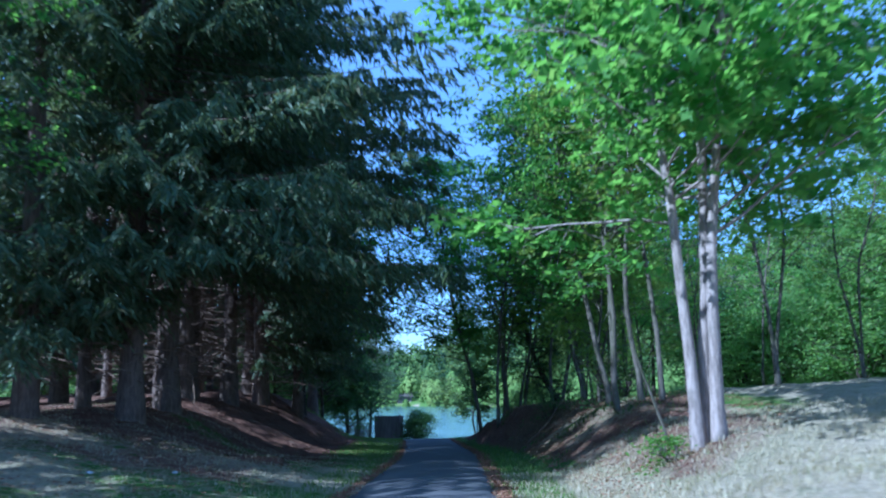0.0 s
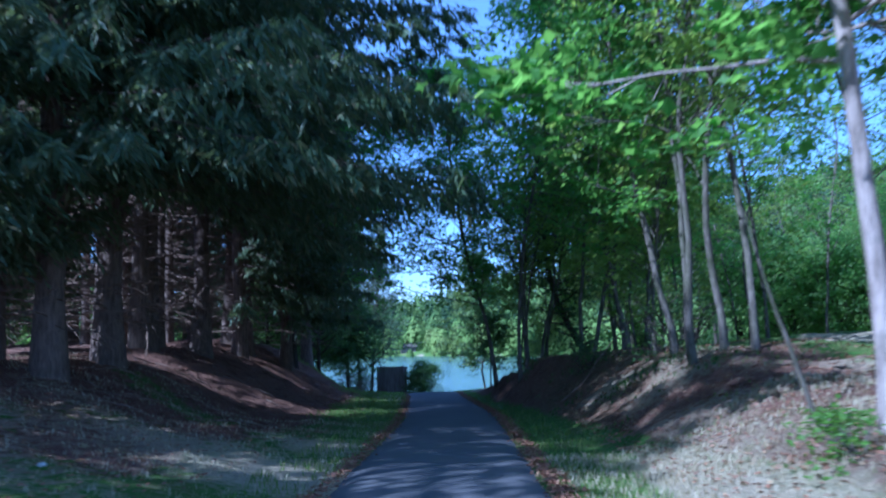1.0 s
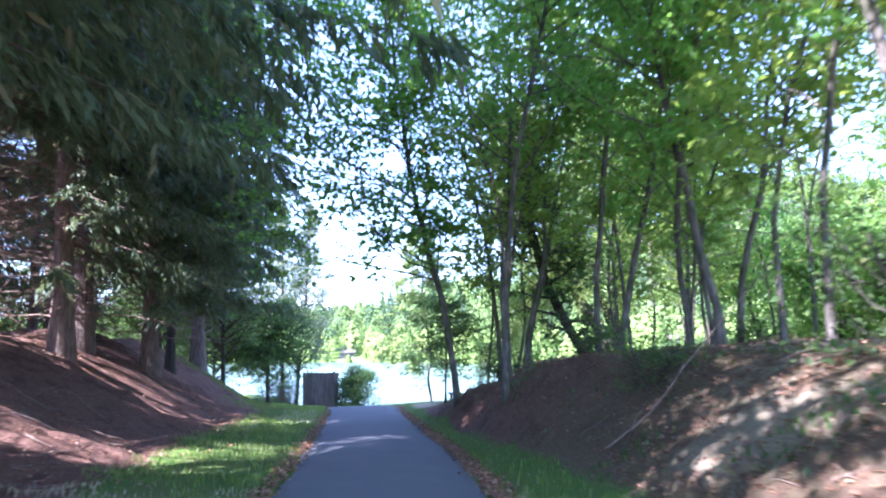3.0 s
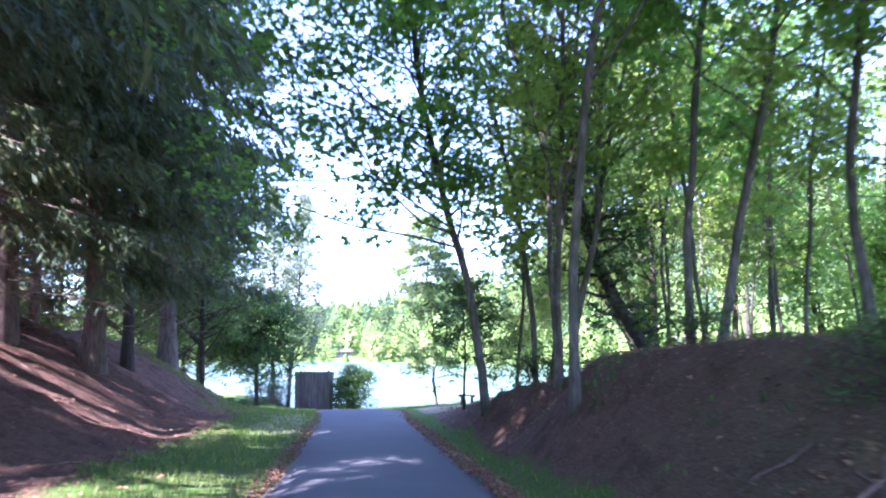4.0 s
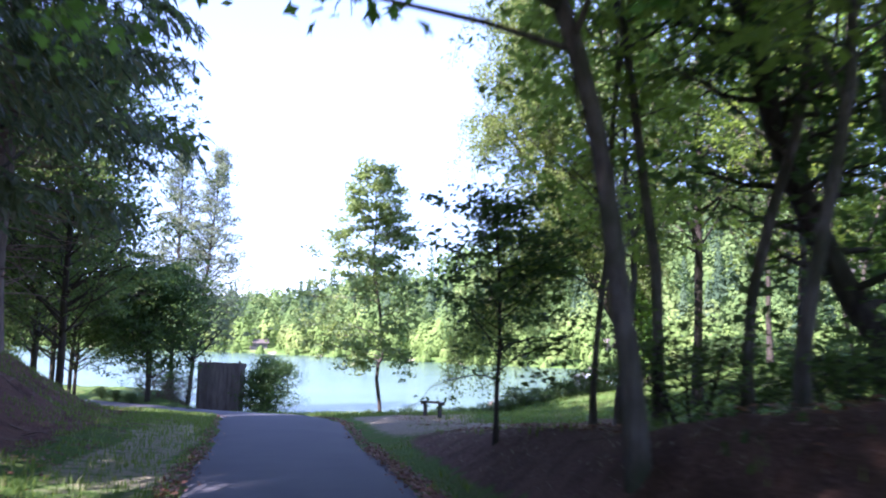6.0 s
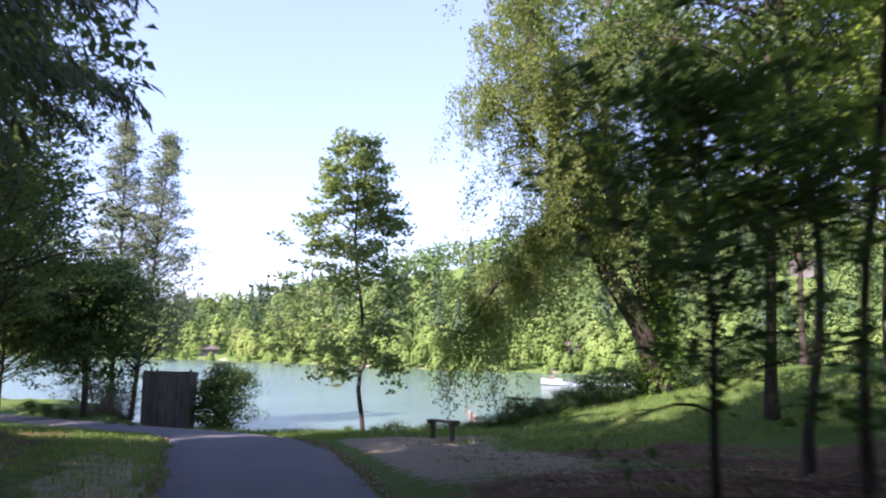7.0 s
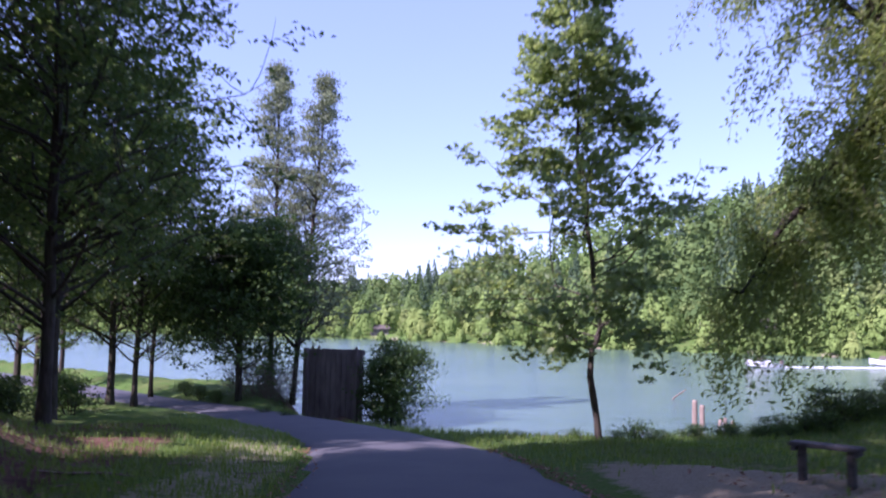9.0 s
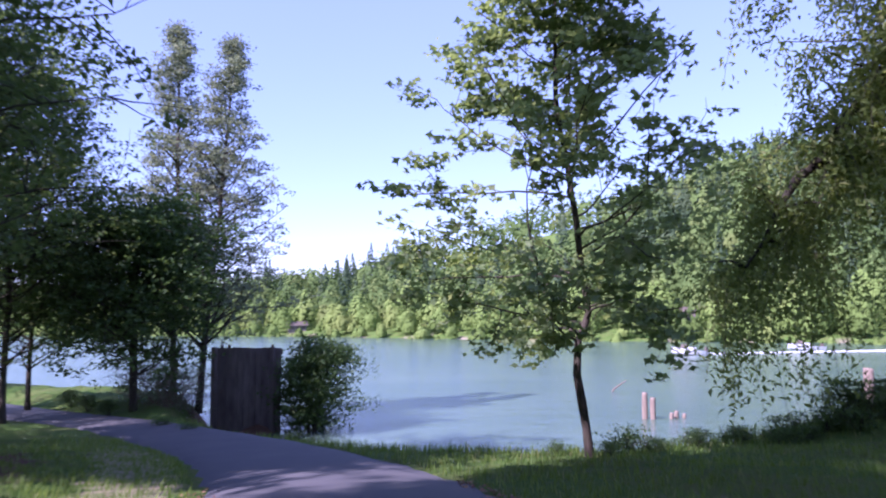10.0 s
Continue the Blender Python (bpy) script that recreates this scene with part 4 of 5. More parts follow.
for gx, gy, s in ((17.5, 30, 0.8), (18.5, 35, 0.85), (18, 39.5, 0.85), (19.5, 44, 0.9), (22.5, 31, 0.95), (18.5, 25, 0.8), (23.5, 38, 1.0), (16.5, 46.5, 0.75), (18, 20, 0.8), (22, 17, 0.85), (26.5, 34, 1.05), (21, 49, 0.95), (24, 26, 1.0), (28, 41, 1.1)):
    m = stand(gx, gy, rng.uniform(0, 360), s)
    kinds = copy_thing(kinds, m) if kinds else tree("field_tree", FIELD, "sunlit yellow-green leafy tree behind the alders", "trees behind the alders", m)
SMALL = broadleaf(38, 5.6, 0.06, 1.5, 1.8, 0.17, 3000, limbs=30, bark=DARK_BARK, leaves=SHRUB, tuft=0.28)
tree("small_tree", SMALL, "small round dark green tree above the path", "", stand(1.5, 37.8, 0, 0.52))

# ---- shrubs ----
BUSHES = [broadleaf(41, 1.5, 0.025, 0.15, 0.8, 0.12, 1500, limbs=20, bark=DARK_BARK, leaves=SHRUB, stems=4, splay=0.35, tuft=0.16),
          broadleaf(42, 1.0, 0.02, 0.1, 0.7, 0.11, 1000, limbs=16, bark=DARK_BARK, leaves=SHRUB, stems=4, splay=0.5, tuft=0.14),
          broadleaf(43, 4.6, 0.04, 0.3, 1.9, 0.17, 5200, limbs=40, bark=DARK_BARK, leaves=SUN_TINTED, stems=4, splay=0.25, tuft=0.3),
          broadleaf(47, 1.3, 0.02, 0.1, 0.7, 0.1, 900, limbs=20, bark=DARK_BARK, leaves=BANK_LEAF, stems=4, splay=0.4, tuft=0.16)]
BUSH_AT = [(2.91, 58.97, 1, 0.54), (3.61, 59.05, 1, 0.54), (4.42, 59.22, 1, 0.57), (5.22, 59.2, 1, 0.61), (6.12, 59.27, 1, 0.68), (7.01, 59.14, 0, 0.57), (7.92, 59.21, 0, 0.68), (8.92, 59.52, 0, 0.81), (9.81, 59.39, 0, 1.22), (10.81, 59.36, 0, 1.28), (11.79, 58.83, 0, 1.35), (12.57, 58, 0, 1.22), (13.97, 57.96, 0, 1.35), (15.29, 58.51, 0, 1.49), (16.61, 59.27, 0, 1.49), (18.03, 59.82, 0, 1.62),
           (3.29, 58.36, 1, 0.54), (3.99, 58.54, 1, 0.61), (4.8, 58.61, 1, 0.68), (5.28, 58.19, 1, 0.68), (5.89, 58.47, 1, 0.74), (6.5, 58.75, 1, 0.81), (6.78, 58.14, 1, 0.74), (7.39, 58.52, 1, 0.81), (7.98, 58.1, 1, 0.88), (8.7, 58.93, 1, 0.94), (9.28, 58.51, 1, 0.94), (9.88, 58.39, 1, 1.01), (7.71, 58.91, 1, 0.81), (9.4, 59.11, 1, 0.94), (20.06, 60.65, 0, 1.62), (22.6, 61.67, 0, 1.62), (5.6, 58.68, 1, 0.61), (8.4, 58.94, 1, 0.81), (10.29, 58.68, 1, 1.22), (2.34, 57.84, 1, 0.5), (1.45, 58.07, 1, 0.45), (-1.87, 63.58, 1, 0.5), (-3.23, 64.83, 1, 0.5), (-10.63, 58.87, 0, 1.2), (-11.57, 60.9, 0, 1.3), (-12.92, 59.35, 0, 1.5), (-12.42, 56.33, 0, 1.3), (-14.46, 58, 0, 1.6), (-14.16, 61.19, 0, 1.5), (-17.94, 61.91, 0, 1.6), (-20.77, 67.01, 0, 1.7), (-15.62, 71.34, 0, 1.5), (-22.54, 74.07, 0, 1.8), (-11.84, 64.71, 0, 1.3), (-13.74, 67.78, 0, 1.4), (-15.87, 63.85, 0, 1.5), (-13.54, 61.77, 0, 1.2), (-16.74, 67.88, 0, 1.5), (-19.64, 70.98, 0, 1.6), (-18.84, 64.95, 0, 1.6), (-10.3, 74.87, 0, 0.7), (-11.45, 76.31, 0, 0.8), (-12.6, 77.95, 0, 0.8), (-6.23, 67.93, 1, 0.5), (-7.37, 69.77, 1, 0.6)]
for gx, gy in ((-19.2, 53.95), (-21.3, 51.02), (-23.43, 47.09), (-25.56, 43.2), (-18.07, 57.92), (-22.03, 59.05), (-26.23, 53.18), (-28.59, 39.67), (-30, 20), (-31, 27), (-30.14, 33.99), (-31.49, 37.66), (-30.58, 42.5), (-31.33, 50.35), (-29.06, 58.28),
               (17.5, 24), (17, 28), (18, 30.49), (16.88, 33.51), (17.25, 34.82), (16.07, 36.26), (17.5, 36.8), (15.9, 38.31), (16.88, 39.66), (15.41, 41.54), (16.98, 43.86), (15.08, 46.93), (19.11, 47.79), (21, 29), (21.85, 33.78), (21, 36.74), (21.38, 38.94), (21.98, 43.7), (23.64, 35.57), (23.37, 38.84), (16.5, 20.5), (20.5, 18), (23, 25), (21.5, 22), (29, 24), (28.4, 37.72)):
    BUSH_AT.append((gx, gy, 2, float(rng.uniform(0.75, 1.25))))
for gx, gy in ((4.9, 22.5), (5.3, 27), (3.74, 34.99), (3, 36.17), (4.05, 36.55), (3.4, 25.6), (3.9, 30.3)):
    BUSH_AT.append((gx, gy, 3, float(rng.uniform(0.7, 1.3)) * (1.0 if gy < 24 else 0.6 if gy > 33.5 else 0.42)))
kinds = {}
for gx, gy, k, s in BUSH_AT:
    m = stand(gx, gy, rng.uniform(0, 360), s, 0.05)
    if k in kinds:
        copy_thing(kinds[k], m)
    else:
        kinds[k] = tree("shrub", BUSHES[k], "low dark green shrub at the river bank" if k < 2 else "tall bright green shrub behind the trees" if k == 2 else "small dark green shrub under the alders", "shrubs by the river" if k < 2 else "shrubs behind the trees" if k == 2 else "shrubs under the alders", m, "shrub")
WALL_BUSH = broadleaf(44, 3.9, 0.05, 0.15, 1.4, 0.13, 15000, limbs=70, bark=DARK_BARK, leaves=SHRUB, stems=4, splay=0.1, tuft=0.26)
tree("bulkhead_shrub", WALL_BUSH, "tall dense dark green shrub beside the bulkhead", "", pose(-3.35, 76.5, -5.2), "shrub")
LIME = broadleaf(45, 0.75, 0.012, 0.1, 0.4, 0.11, 420, limbs=12, bark=ALDER_BARK, leaves=FRESH, stems=3, splay=0.4, tuft=0.1)
k = tree("seedling_shrub", LIME, "small bright green seedling at the foot of the maple", "seedlings by the maple", stand(3.75, 13.2, 0, 0.65), "shrub")
copy_thing(k, stand(4.05, 14.2, 80, 0.5))


# ---- far shore ----
# x, y, size, turn, and the clearing before it: length, half width
HOUSES = [(-15.88, 250.45, (4.4, 3.4, 1.3), 12, 12, 3.2), (61.63, 189.35, (3.4, 2.8, 1.8), -25, 18, 2.6), (144.55, 224.62, (6, 5, 2.6), -40, 48, 8)]


def cleared(p):
    """True where a tree would stand before one of the far houses."""
    for x, y, size, turn, depth, width in HOUSES:
        way = unit(np.array([-x, 42.0 - y]))
        gap = np.array([p[0] - x, p[1] - y])
        along, across = gap @ way, gap @ np.array([-way[1], way[0]])
        if -size[1] < along < depth and abs(across) < width:
            return True
    return False


def far_wood():
    r = np.random.default_rng(5)
    at, size, kind, front = [], [], [], []
    curve = spline(SHORE_LINE, 5.0)
    along = unit(np.gradient(curve, axis=0))
    inland = np.stack([-along[:, 1], along[:, 0]], 1)
    for row, (back_off, tall) in enumerate(((-1.5, 3), (1, 4.5), (5, 8), (11, 11), (18, 13), (26, 15), (35, 16), (46, 17), (58, 18), (71, 18), (86, 19), (103, 19), (122, 20), (142, 20), (164, 20))):
        for c, w in zip(curve, inland):
            if c[0] < -260 or c[0] > 200:
                continue
            p = c + w * (back_off + r.uniform(-3, 3)) + r.uniform(-3, 3, 2)
            if cleared(p):
                continue
            at.append(p)
            front.append(row < 4)
            size.append(tall * r.uniform(0.65, 1.15) * (1.0 if c[0] > 0 else 0.9))
            kind.append(row >= 4 and r.uniform() < 0.1 + 0.018 * row)
    at, size, kind, front = np.array(at), np.array(size), np.array(kind), np.array(front)
    base = height(at[:, 0], at[:, 1])
    for name, pick, mat in (("far_bank_shrubs", front, FAR_SHRUB), ("far_broadleaf_wood", ~kind & ~front, FAR_LEAF), ("far_conifer_wood", kind & ~front, FAR_NEEDLE)):
        spots, sizes, outs = [], [], []
        for p, s, z in zip(at[pick], size[pick], base[pick]):
            n = 420 if mat is FAR_SHRUB else 300
            if mat is not FAR_NEEDLE:
                d = unit(r.normal(size=(n, 3)))
                d[:, 2] = np.abs(d[:, 2]) * 1.1 - 0.25
                lump = 0.82 + 0.3 * np.sin(d[:, 0] * 5 + p[0]) * np.sin(d[:, 1] * 5 + p[1]) * np.cos(d[:, 2] * 4)
                q = d * np.array([s * 0.42, s * 0.42, s * 0.72]) * lump[:, None] + np.array([p[0], p[1], z + s * 0.25])
                sizes.append(np.full(n, s * 0.045 + 0.22))
                outs.append(unit(d * np.array([1, 1, 0.7])))
            else:
                f = r.uniform(0, 1, n) ** 0.8
                a = r.uniform(0, 6.28, n)
                w = (1 - f) * s * 0.26 * (0.75 + 0.25 * np.sin(f * 40)) + 0.1
                q = np.stack([p[0] + np.cos(a) * w, p[1] + np.sin(a) * w, z + s * (0.08 + 0.98 * f) * 1.04], 1)
                sizes.append((1 - f) * s * 0.045 + 0.36)
                outs.append(np.stack([np.cos(a), np.sin(a), 0 * a + 0.5], 1))
            spots.append(q)
        spots, sizes = np.concatenate(spots), np.concatenate(sizes)
        face = unit(np.concatenate(outs) + 0.14 * r.normal(size=spots.shape))
        tip = unit(np.cross(face, r.normal(size=spots.shape)))
        side = np.cross(face, tip)
        half = (sizes * r.uniform(0.7, 1.3, len(sizes)) * 0.62)[:, None]
        k = [0.9, 1.0, 0.8, 1.1]
        v = np.stack([spots - tip * half * k[0], spots + side * half * k[1] - face * half * 0.3, spots + tip * half * k[2], spots - side * half * k[3] - face * half * 0.25], 1).reshape(-1, 3)
        q = np.arange(len(v)).reshape(-1, 4)
        tagged(new(name, mesh_of(name, v, q, mat)), "hazy green wooded hillside across the river", "woods", "", "stuff")


far_wood()


def far_house(x, y, size, turn):
    z = float(height(np.array([x]), np.array([y]))[0])
    ob = thing("far_house", "small pale house with dark gabled roof among far trees", "house", "houses across the river", "", pose(x, y, z, 0, 0, turn))
    w, d, h = size
    bm = bmesh.new()
    box(bm, (w, d, h + 1), Matrix.Translation((0, 0, h / 2 - 0.5)), 0.02)
    part("wall", bm, WALLS, ob)
    bm = bmesh.new()
    v = [bm.verts.new(p) for p in ((-w / 2 - 0.4, -d / 2 - 0.4, h), (w / 2 + 0.4, -d / 2 - 0.4, h), (w / 2 + 0.4, d / 2 + 0.4, h), (-w / 2 - 0.4, d / 2 + 0.4, h), (-w / 2 - 0.4, 0, h + d * 0.32), (w / 2 + 0.4, 0, h + d * 0.32))]
    for f in ((0, 1, 5, 4), (2, 3, 4, 5), (0, 4, 3), (1, 2, 5), (0, 3, 2, 1)):
        bm.faces.new([v[k] for k in f])
    part("roof", bm, ROOF, ob)
    for k in (-0.3, 0.0, 0.3):
        bm = bmesh.new()
        box(bm, (w * 0.14, 0.12, h * 0.4), Matrix.Translation((k * w, -d / 2 - 0.02, h * 0.55)), 0.02)
        part("window", bm, ROOF, ob)


for x, y, size, turn, depth, width in HOUSES:
    far_house(x, y, size, turn)


# ---- bulkhead, piles, boat ----
def bulkhead():
    a, b = Vector((-7.19, 77.8, -1.66)), Vector((-4.54, 76.7, -1.74))
    turn = math.degrees(math.atan2(b.y - a.y, b.x - a.x))
    ob = thing("river_bulkhead", "dark stained timber bulkhead standing in the river edge", "bulkhead", "", "", pose(a.x, a.y, -5.9, 0, 0, turn))
    w, h = (b - a).length, 4.2
    r = random.Random(4)
    n = 11
    for k in range(n):
        bm = bmesh.new()
        box(bm, (w / n - 0.012, 0.16, h + r.uniform(-0.03, 0.02)), Matrix.Translation(((k + 0.5) * w / n, r.uniform(-0.012, 0.012), h / 2)), 0.012)
        part("plank", bm, CONCRETE, ob)
    for x in (0.06, w - 0.25):
        bm = bmesh.new()
        box(bm, (0.2, 0.2, h + 0.05), Matrix.Translation((x, -0.16, h / 2)), 0.02)
        part("post", bm, CONCRETE, ob)
    for z in (h - 0.15, h * 0.55):
        bm = bmesh.new()
        box(bm, (w, 0.14, 0.22), Matrix.Translation((w / 2, 0.16, z)), 0.02)
        part("waler", bm, CONCRETE, ob)
    for x in (0.3, 0.62, w - 0.35):
        bm = bmesh.new()
        bmesh.ops.create_cone(bm, cap_ends=True, segments=10, radius1=0.06, radius2=0.05, depth=0.1, matrix=Matrix.Translation((x, 0, h + 0.02)))
        bmesh.ops.create_uvsphere(bm, u_segments=10, v_segments=6, radius=0.065, matrix=Matrix.Translation((x, 0, h + 0.06)))
        part("mooring_bolt", bm, RUST, ob)


bulkhead()


def pile(x, y, top, radius, group, tilt=0.0):
    ob = thing("wooden_pile", "weathered sunlit wooden pile standing in the river", "pile", group, "", pose(x, y, -6.82, 0, tilt, 0))
    r = np.random.default_rng(int(abs(x * 100)))
    t = Tubes()
    h = top + 6.82
    p = np.array([(0, 0, 0), (0, 0, h * 0.5), (0, 0, h - 0.12), (0.02, 0, h), (0.02, 0, h + 0.001)])
    t.add(p, [radius, radius, radius * 0.95, radius * 0.8, 0.003], 11, r)
    under("shaft", t.mesh("shaft", PILE_WOOD), ob)


for x, y, top, radius in ((10.51, 77.88, -3.82, 0.13), (10.78, 77.67, -4.02, 0.12), (11.61, 77.74, -4.67, 0.09), (11.91, 77.93, -4.62, 0.1), (12.21, 77.82, -4.72, 0.09), (21.24, 78.62, -3.02, 0.25), (21.76, 79.21, -3.42, 0.18)):
    pile(x, y, top, radius, "piles in the river")
snag = thing("drift_snag", "bleached driftwood snag leaning out of the river", "driftwood", "", "", pose(12.22, 90.13, -6.02, 0, 30, 0))
t = Tubes()
t.add(bend_path((0, 0, 0), (0.1, 0, 1), 2.5, np.random.default_rng(3), 6, 0.1), np.linspace(0.1, 0.03, 7), 7)
under("stem", t.mesh("stem", PILE_WOOD), snag)


def motor_boat(x, y, turn, length=4.6):
    ob = thing("motor_boat", "small white motor boat under way on the river", "boat", "boats on the river", "", pose(x, y, WATER - 0.12, 0, -3, turn))
    v, f = [], []
    stations = 9
    for i in range(stations):
        s = i / (stations - 1)
        half = 0.95 * (1 - s ** 3.0) + 0.02
        rise = 0.62 + 0.3 * s * s
        keel = 0.02 + 0.35 * max(0, s - 0.7) ** 1.5 * 3
        for yy, zz in ((-half, rise), (-half * 0.85, keel + 0.18), (0, keel), (half * 0.85, keel + 0.18), (half, rise), (half - 0.12, rise - 0.02), (0, rise - 0.25), (-half + 0.12, rise - 0.02)):
            v.append(((s - 0.5) * length, yy, zz))
    for i in range(stations - 1):
        for k in range(8):
            f.append((i * 8 + k, i * 8 + (k + 1) % 8, (i + 1) * 8 + (k + 1) % 8, (i + 1) * 8 + k))
    f.append((0, 1, 2, 3)), f.append((0, 3, 4, 7)), f.append((4, 5, 6, 7))
    under("hull", mesh_of("hull", v, f, WHITE), ob)
    bm = bmesh.new()
    box(bm, (0.1, 1.3, 0.5), pose(0.55, 0, 1.05, 0, -28, 0), 0.03)
    part("windscreen", bm, ROOF, ob, "dark sloping windscreen")
    bm = bmesh.new()
    box(bm, (0.7, 1.2, 0.42), Matrix.Translation((-0.3, 0, 0.75)), 0.08)
    part("seat", bm, WHITE, ob)
    bm = bmesh.new()
    box(bm, (0.32, 0.4, 0.75), Matrix.Translation((-length / 2 - 0.12, 0, 0.7)), 0.08)
    part("outboard_motor", bm, ROOF, ob, "dark outboard motor")
    return ob


motor_boat(35.01, 128.8, 188, 4.2)
motor_boat(53.06, 136.1, 184, 4.6)
r = np.random.default_rng(9)
n = 60
s = np.linspace(0, 1, n)
wx, wy = 36.82 + 26 * s, 129.04 + 2.2 * s
half = (0.3 + 0.7 * s) * (1 + 0.3 * r.normal(size=n) * 0.6)
v = np.stack([np.stack([wx, wy + half, WATER + 0.02 + 0 * s], 1), np.stack([wx, wy + 0 * s, WATER + 0.10 + 0.07 * r.uniform(size=n)], 1), np.stack([wx, wy - half, WATER + 0.02 + 0 * s], 1)], 1).reshape(-1, 3)
i = np.arange(n - 1) * 3
q = np.concatenate([np.stack([i, i + 1, i + 4, i + 3], 1), np.stack([i + 1, i + 2, i + 5, i + 4], 1)])
tagged(new("boat_wake", mesh_of("boat_wake", v, q, FOAM, True)), "white foaming wake trailing behind a motor boat", "wake")


# ---- bench and small things by the path ----
def bench(x, y, turn):
    ob = thing("wooden_bench", "low dark wooden bench on a gravel patch beside the path", "bench", "", "", stand(x, y, turn, 0.8))
    for k in (-1, 1):
        bm = bmesh.new()
        box(bm, (0.86, 0.135, 0.055), Matrix.Translation((0, k * 0.071, 0.47)), 0.012)
        part("seat_plank", bm, OLD_WOOD, ob)
    for k in (-1, 1):
        bm = bmesh.new()
        box(bm, (0.085, 0.14, 0.6), Matrix.Translation((k * 0.3, 0, 0.142)), 0.015)
        part("leg", bm, OLD_WOOD, ob)
        bm = bmesh.new()
        box(bm, (0.07, 0.26, 0.06), Matrix.Translation((k * 0.37, 0, 0.412)), 0.008)
        part("bracket", bm, OLD_WOOD, ob)


bench(2.6, 49.9, -45)


def stone(x, y, size, seed):
    bm = bmesh.new()
    bmesh.ops.create_icosphere(bm, subdivisions=3, radius=size)
    for v in bm.verts:
        v.co *= 1 + 0.3 * noise.noise(v.co / size * 0.9 + Vector((seed, 0, 0)))
        v.co.z *= 0.62
    me = bpy.data.meshes.new("stone")
    bm.to_mesh(me)
    bm.free()
    me.materials.append(STONE)
    ob = new("stone", me)
    ob.matrix_basis = stand(x, y, seed * 40, 1.0, -size * 0.25)
    tagged(ob, "small pale stone lying in the grass by the path", "stone", "stones by the path")


for k, (x, y, size) in enumerate(((2.35, 10.9, 0.085), (-4, 14.3, 0.045), (-4.9, 13.2, 0.05), (1.9, 12.2, 0.04))):
    stone(x, y, size, k)
stake = thing("dead_sapling", "thin pale dead sapling leaning beside the maple", "sapling", "", "", stand(4.2, 15, 0))
t = Tubes()
t.add(bend_path((0, 0, -0.1), (-0.18, 0.05, 1), 2.6, np.random.default_rng(8), 8, 0.06), np.linspace(0.035, 0.008, 9), 6)
under("stem", t.mesh("stem", ALDER_BARK), stake)
branch = thing("fallen_branch", "long thin pale fallen branch lying on the bank", "branch", "", "", stand(2.7, 25.2, 0))
t = Tubes()
t.add(bend_path((0, 0, 0.05), (0.72, -0.3, 0.62), 2.9, np.random.default_rng(18), 9, 0.08), np.linspace(0.016, 0.007, 10), 5)
under("stem", t.mesh("stem", TWIG), branch)


# ---- grass, straw and fallen leaves ----
def blades(name, label, category, material, count, area, tall, wide, seed, keep, lying=0.0):
    r = np.random.default_rng(seed)
    x, y = r.uniform(area[0], area[1], count), r.uniform(area[2], area[3], count)
    good = keep(x, y, r)
    x, y = x[good], y[good]
    n = len(x)
    z = height(x, y)
    h = tall * r.uniform(0.5, 1.3, n)
    a = r.uniform(0, 6.28, n)
    bend = r.uniform(0.2, 0.9, n) * h + lying
    foot = np.stack([x, y, z - 0.01], 1)
    side = np.stack([-np.sin(a), np.cos(a), 0 * a], 1) * (wide * r.uniform(0.6, 1.4, n))[:, None]
    out = np.stack([np.cos(a), np.sin(a), 0 * a], 1)
    mid = foot + out * (bend * 0.3)[:, None] + np.array([0, 0, 1]) * (h * 0.62)[:, None]
    tip = foot + out * bend[:, None] + np.array([0, 0, 1]) * h[:, None]
    v = np.stack([foot - side, foot + side, mid + side * 0.7, tip, mid - side * 0.7], 1).reshape(-1, 3)
    b = np.arange(n)[:, None] * 5
    f = np.concatenate([b + np.array([0, 1, 2]), b + np.array([0, 2, 4]), b + np.array([4, 2, 3])])
    tagged(new(name, mesh_of(name, v, f, material)), label, category, "", "stuff")


def off_road(x, y):
    d = aside(x, y, ROAD_CURVE)
    d = np.where(d > 0, d - right_half(y) + HALF_ROAD, d)
    return d, -aside(x, y, EDGE_CURVE)


def verge_keep(x, y, r):
    d, e = off_road(x, y)
    clump = wobble(x, y, 0.5, 2.0) + 0.5 * r.normal(size=len(x)) > -0.25
    left = (d < -HALF_ROAD - 0.02) & (d > -HALF_ROAD - np.where(y > 43.6, 5.5, np.where(y < 25, 0.9, 2.3)))
    right = (d > HALF_ROAD + 0.02) & (d < HALF_ROAD + np.interp(y, [26, 29, 40, 44], [0.95, 0.4, 0.4, 0.95])) & ((y < 41.5) | (y > 53.3))
    return (left | right) & (e > -0.4) & clump


def lawn_keep(x, y, r):
    d, e = off_road(x, y)
    gravel = (d > 0) & (d < HALF_ROAD + 2.6 + r.normal(size=len(x)) * 0.5) & (y < 52.3 + r.normal(size=len(x)) * 0.5)
    return (np.abs(d) > HALF_ROAD + 0.03) & (e > -0.9) & ~gravel & (wobble(x, y, 0.6, 4.0) + 0.5 * r.normal(size=len(x)) > -0.4)


def edge_keep(x, y, r):
    d, e = off_road(x, y)
    return (np.abs(d) > HALF_ROAD + 0.2) & (e > -1.2) & (e < 0.8) & (wobble(x, y, 0.9, 1.0) > -0.3)


def field_keep(x, y, r):
    d, e = off_road(x, y)
    return (d > HALF_ROAD + 0.1) & (wobble(x, y, 0.5, 6.0) + 0.6 * r.normal(size=len(x)) > -0.2)


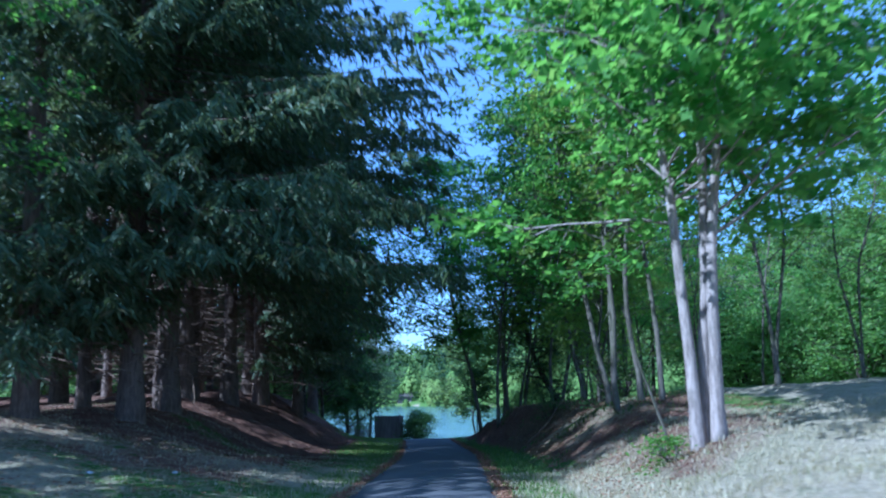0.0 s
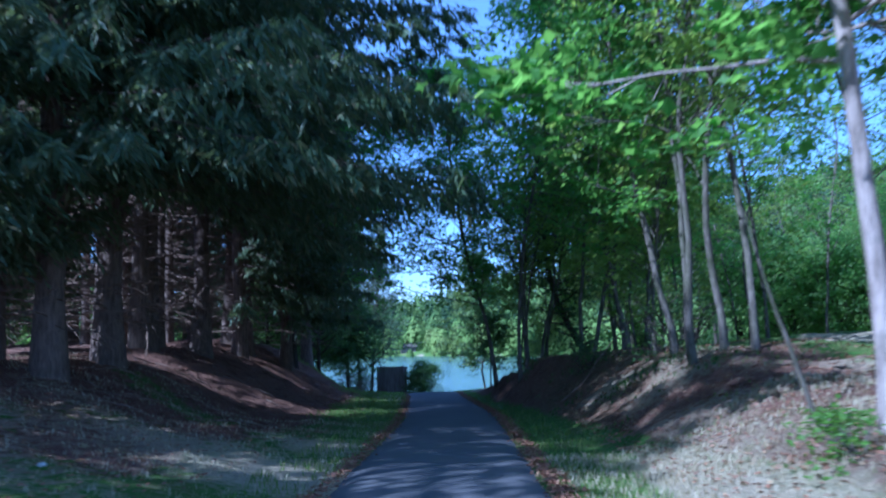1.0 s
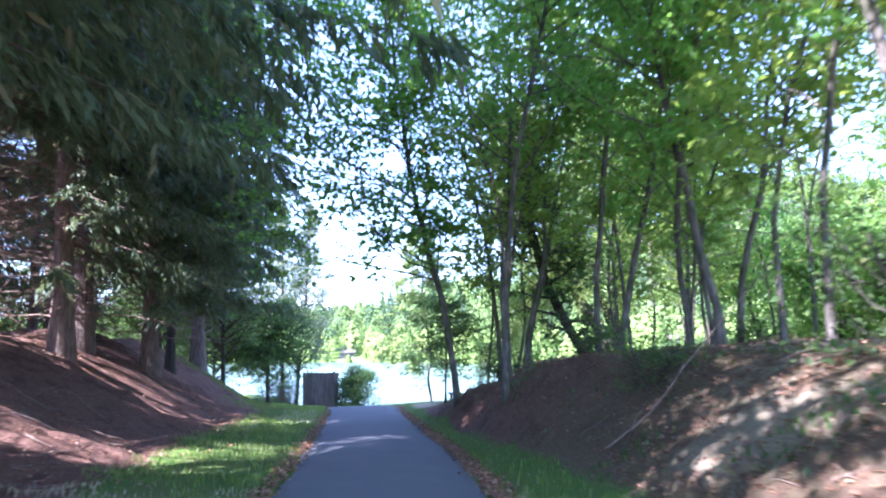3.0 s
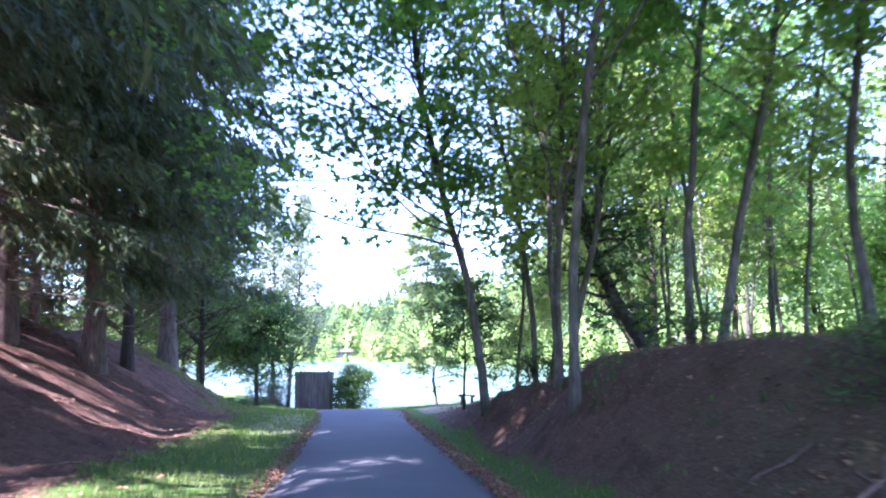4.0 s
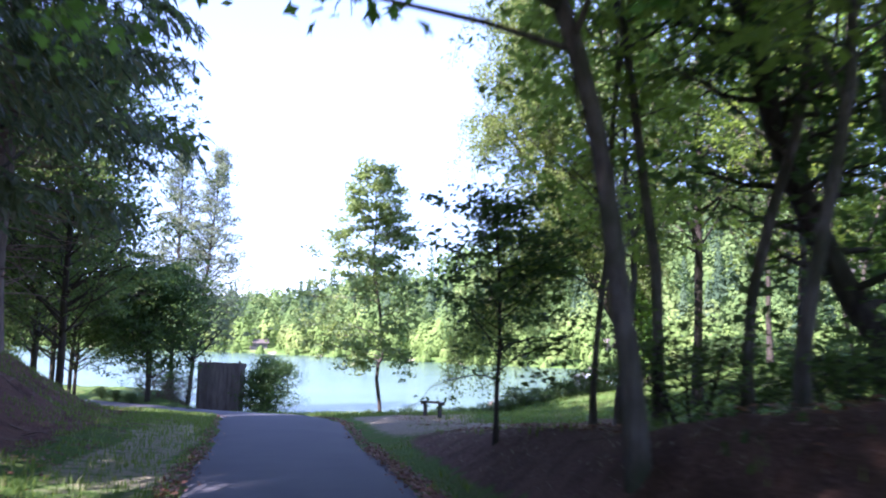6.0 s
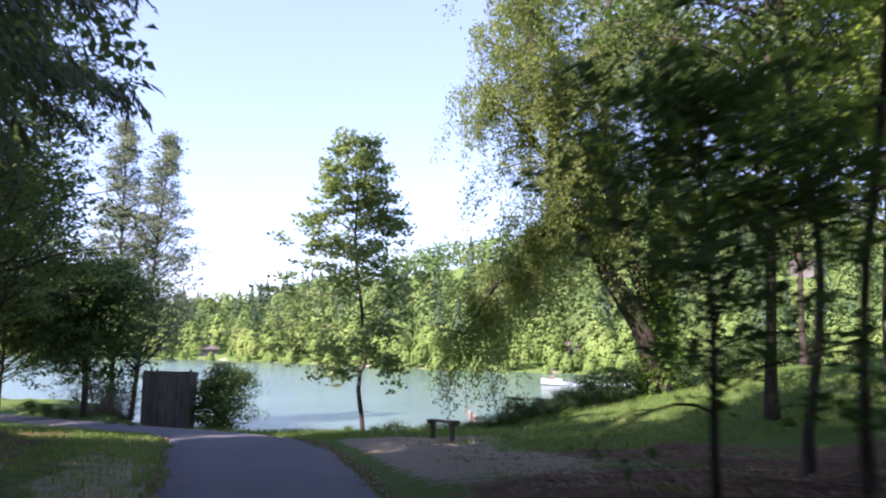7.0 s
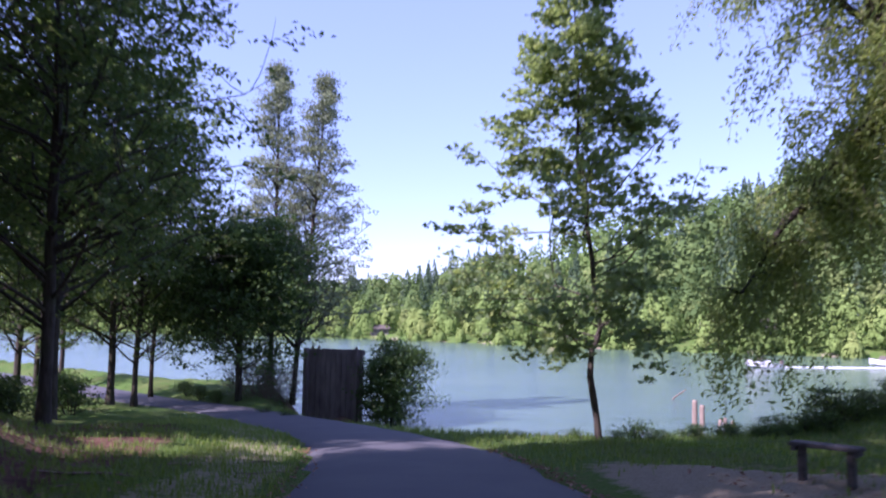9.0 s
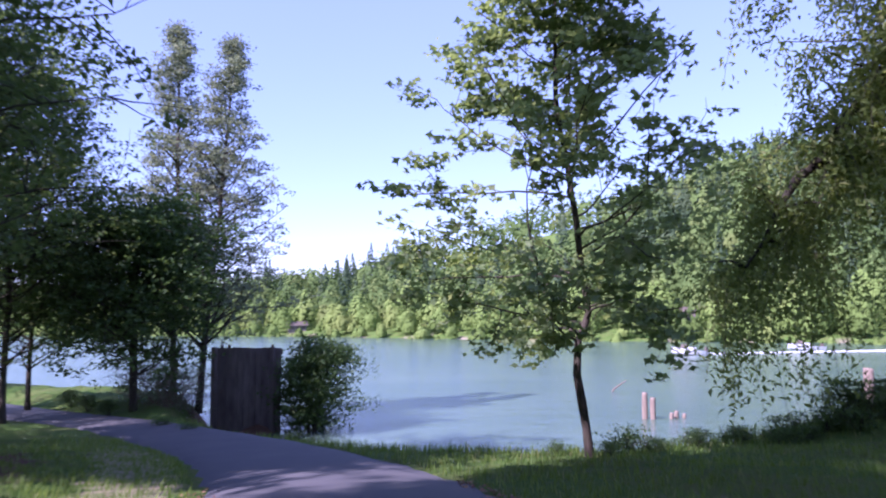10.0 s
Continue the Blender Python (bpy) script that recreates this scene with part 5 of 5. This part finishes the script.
def bowl_keep(x, y, r):
    d, e = off_road(x, y)
    return (d < -HALF_ROAD - 0.05) & (wobble(x, y, 0.6, 8.0) + 0.6 * r.normal(size=len(x)) > 0.0)


def litter_keep(x, y, r):
    d, e = off_road(x, y)
    edge = np.abs(np.abs(d) - HALF_ROAD - 0.04) < 0.10 + 0.08 * wobble(x, y, 1.2, 3.0)
    bank = (np.abs(d) > HALF_ROAD + 1.2) & (r.uniform(size=len(x)) < np.where(d > 0, 0.9 * smooth(10.5, 13, y - 1.1 * np.clip(d - 3.2, 0, 4)), 0.3))
    return edge | bank


def bank_keep(x, y, r):
    d, e = off_road(x, y)
    return (d > HALF_ROAD + 1.0) & (d < HALF_ROAD + 6) & (wobble(x, y, 0.7, 9.0) + 0.25 * r.normal(size=len(x)) > 0.4)


def bank_straw_keep(x, y, r):
    d, e = off_road(x, y)
    return (d > HALF_ROAD + 0.5) & (d < HALF_ROAD + 5) & (wobble(x, y, 0.8, 5.0) + 0.5 * r.normal(size=len(x)) > 0.0)


blades("verge_grass", "short green grass growing along the path", "grass", GRASS, 70000, (-6, 4, 8, 53.5), 0.10, 0.007, 51, verge_keep)
blades("lawn_grass", "green lawn grass above the river bank", "grass", GRASS, 90000, (-9, 16, 46.4, 66), 0.11, 0.008, 52, lawn_keep)
blades("edge_grass", "taller wild grass on the edge of the river bank", "grass", GRASS, 45000, (-9, 14, 56, 72), 0.17, 0.008, 53, edge_keep)
blades("bank_weeds", "sparse weeds and dry stalks on the bare bank", "weeds", GRASS, 22000, (1.2, 8, 15, 45), 0.075, 0.006, 56, bank_keep)
blades("bank_straw", "dry pale grass stalks on the bare bank", "grass", STRAW, 26000, (1, 7, 14, 43.5), 0.035, 0.0035, 57, bank_straw_keep, 0.07)
blades("bank_undergrowth", "dark broad-leaved seedlings on the bare bank", "weeds", SHRUB, 9000, (1.6, 7, 19, 36), 0.08, 0.02, 58, bank_keep)
blades("dry_grass", "dry pale straw of a mown field", "grass", STRAW, 90000, (1, 13, 3, 17), 0.085, 0.006, 54, field_keep)
blades("shaded_grass", "thin grass in the shade of the grove", "grass", STRAW, 30000, (-11, -1, 6, 25), 0.07, 0.006, 55, bowl_keep)


def litter():
    r = np.random.default_rng(61)
    x, y = r.uniform(-9, 7, 90000), r.uniform(6, 51, 90000)
    good = litter_keep(x, y, r)
    x, y = x[good], y[good]
    curve = spline(ROAD_LINE, 0.5)
    curve = curve[(curve[:, 1] > 6) & (curve[:, 1] < 55)]
    k = r.integers(0, len(curve), 15000)
    side = np.where(r.uniform(size=15000) < 0.72, 1, -1)
    off = side * np.where(side > 0, right_half(curve[k, 1]), HALF_ROAD) + r.normal(size=15000) * 0.08
    x, y = np.concatenate([x, curve[k, 0] + off]), np.concatenate([y, curve[k, 1] + r.uniform(-0.3, 0.3, 15000)])
    few = (y < 41.5) | (r.uniform(size=len(y)) < 0.2)
    x, y = x[few], y[few]
    at = np.stack([x, y, height(x, y) + 0.022], 1)
    v, q = leaf_quads(at, 0.055, r, flat=3.0, narrow=0.7)
    tagged(new("fallen_leaves", mesh_of("fallen_leaves", v, q, LITTER)), "brown and orange fallen leaves along the path edges", "leaves", "", "stuff")


litter()


def twigs_on_ground():
    r = np.random.default_rng(71)
    t = Tubes()
    for _ in range(700):
        left = r.uniform() < 0.7
        x, y = (r.uniform(-13, -3.4), r.uniform(20, 53)) if left else (r.uniform(2.6, 6.5), r.uniform(15, 43.5))
        a, ln = r.uniform(0, 6.28), r.uniform(0.2, 1.1 if left else 0.6)
        k = np.linspace(-0.5, 0.5, 4)
        px, py = x + np.cos(a) * k * ln, y + np.sin(a) * k * ln + 0.06 * r.normal(size=4) * ln
        pz = height(px, py) + 0.015 + 0.02 * r.uniform(size=4)
        t.add(np.stack([px, py, pz], 1), np.array([0.4, 1, 0.8, 0.3]) * r.uniform(0.006, 0.018 if left else 0.009), 4)
    tagged(new("fallen_twigs", t.mesh("fallen_twigs", TWIG)), "dead twigs scattered over the bare banks", "twigs", "", "stuff")


twigs_on_ground()
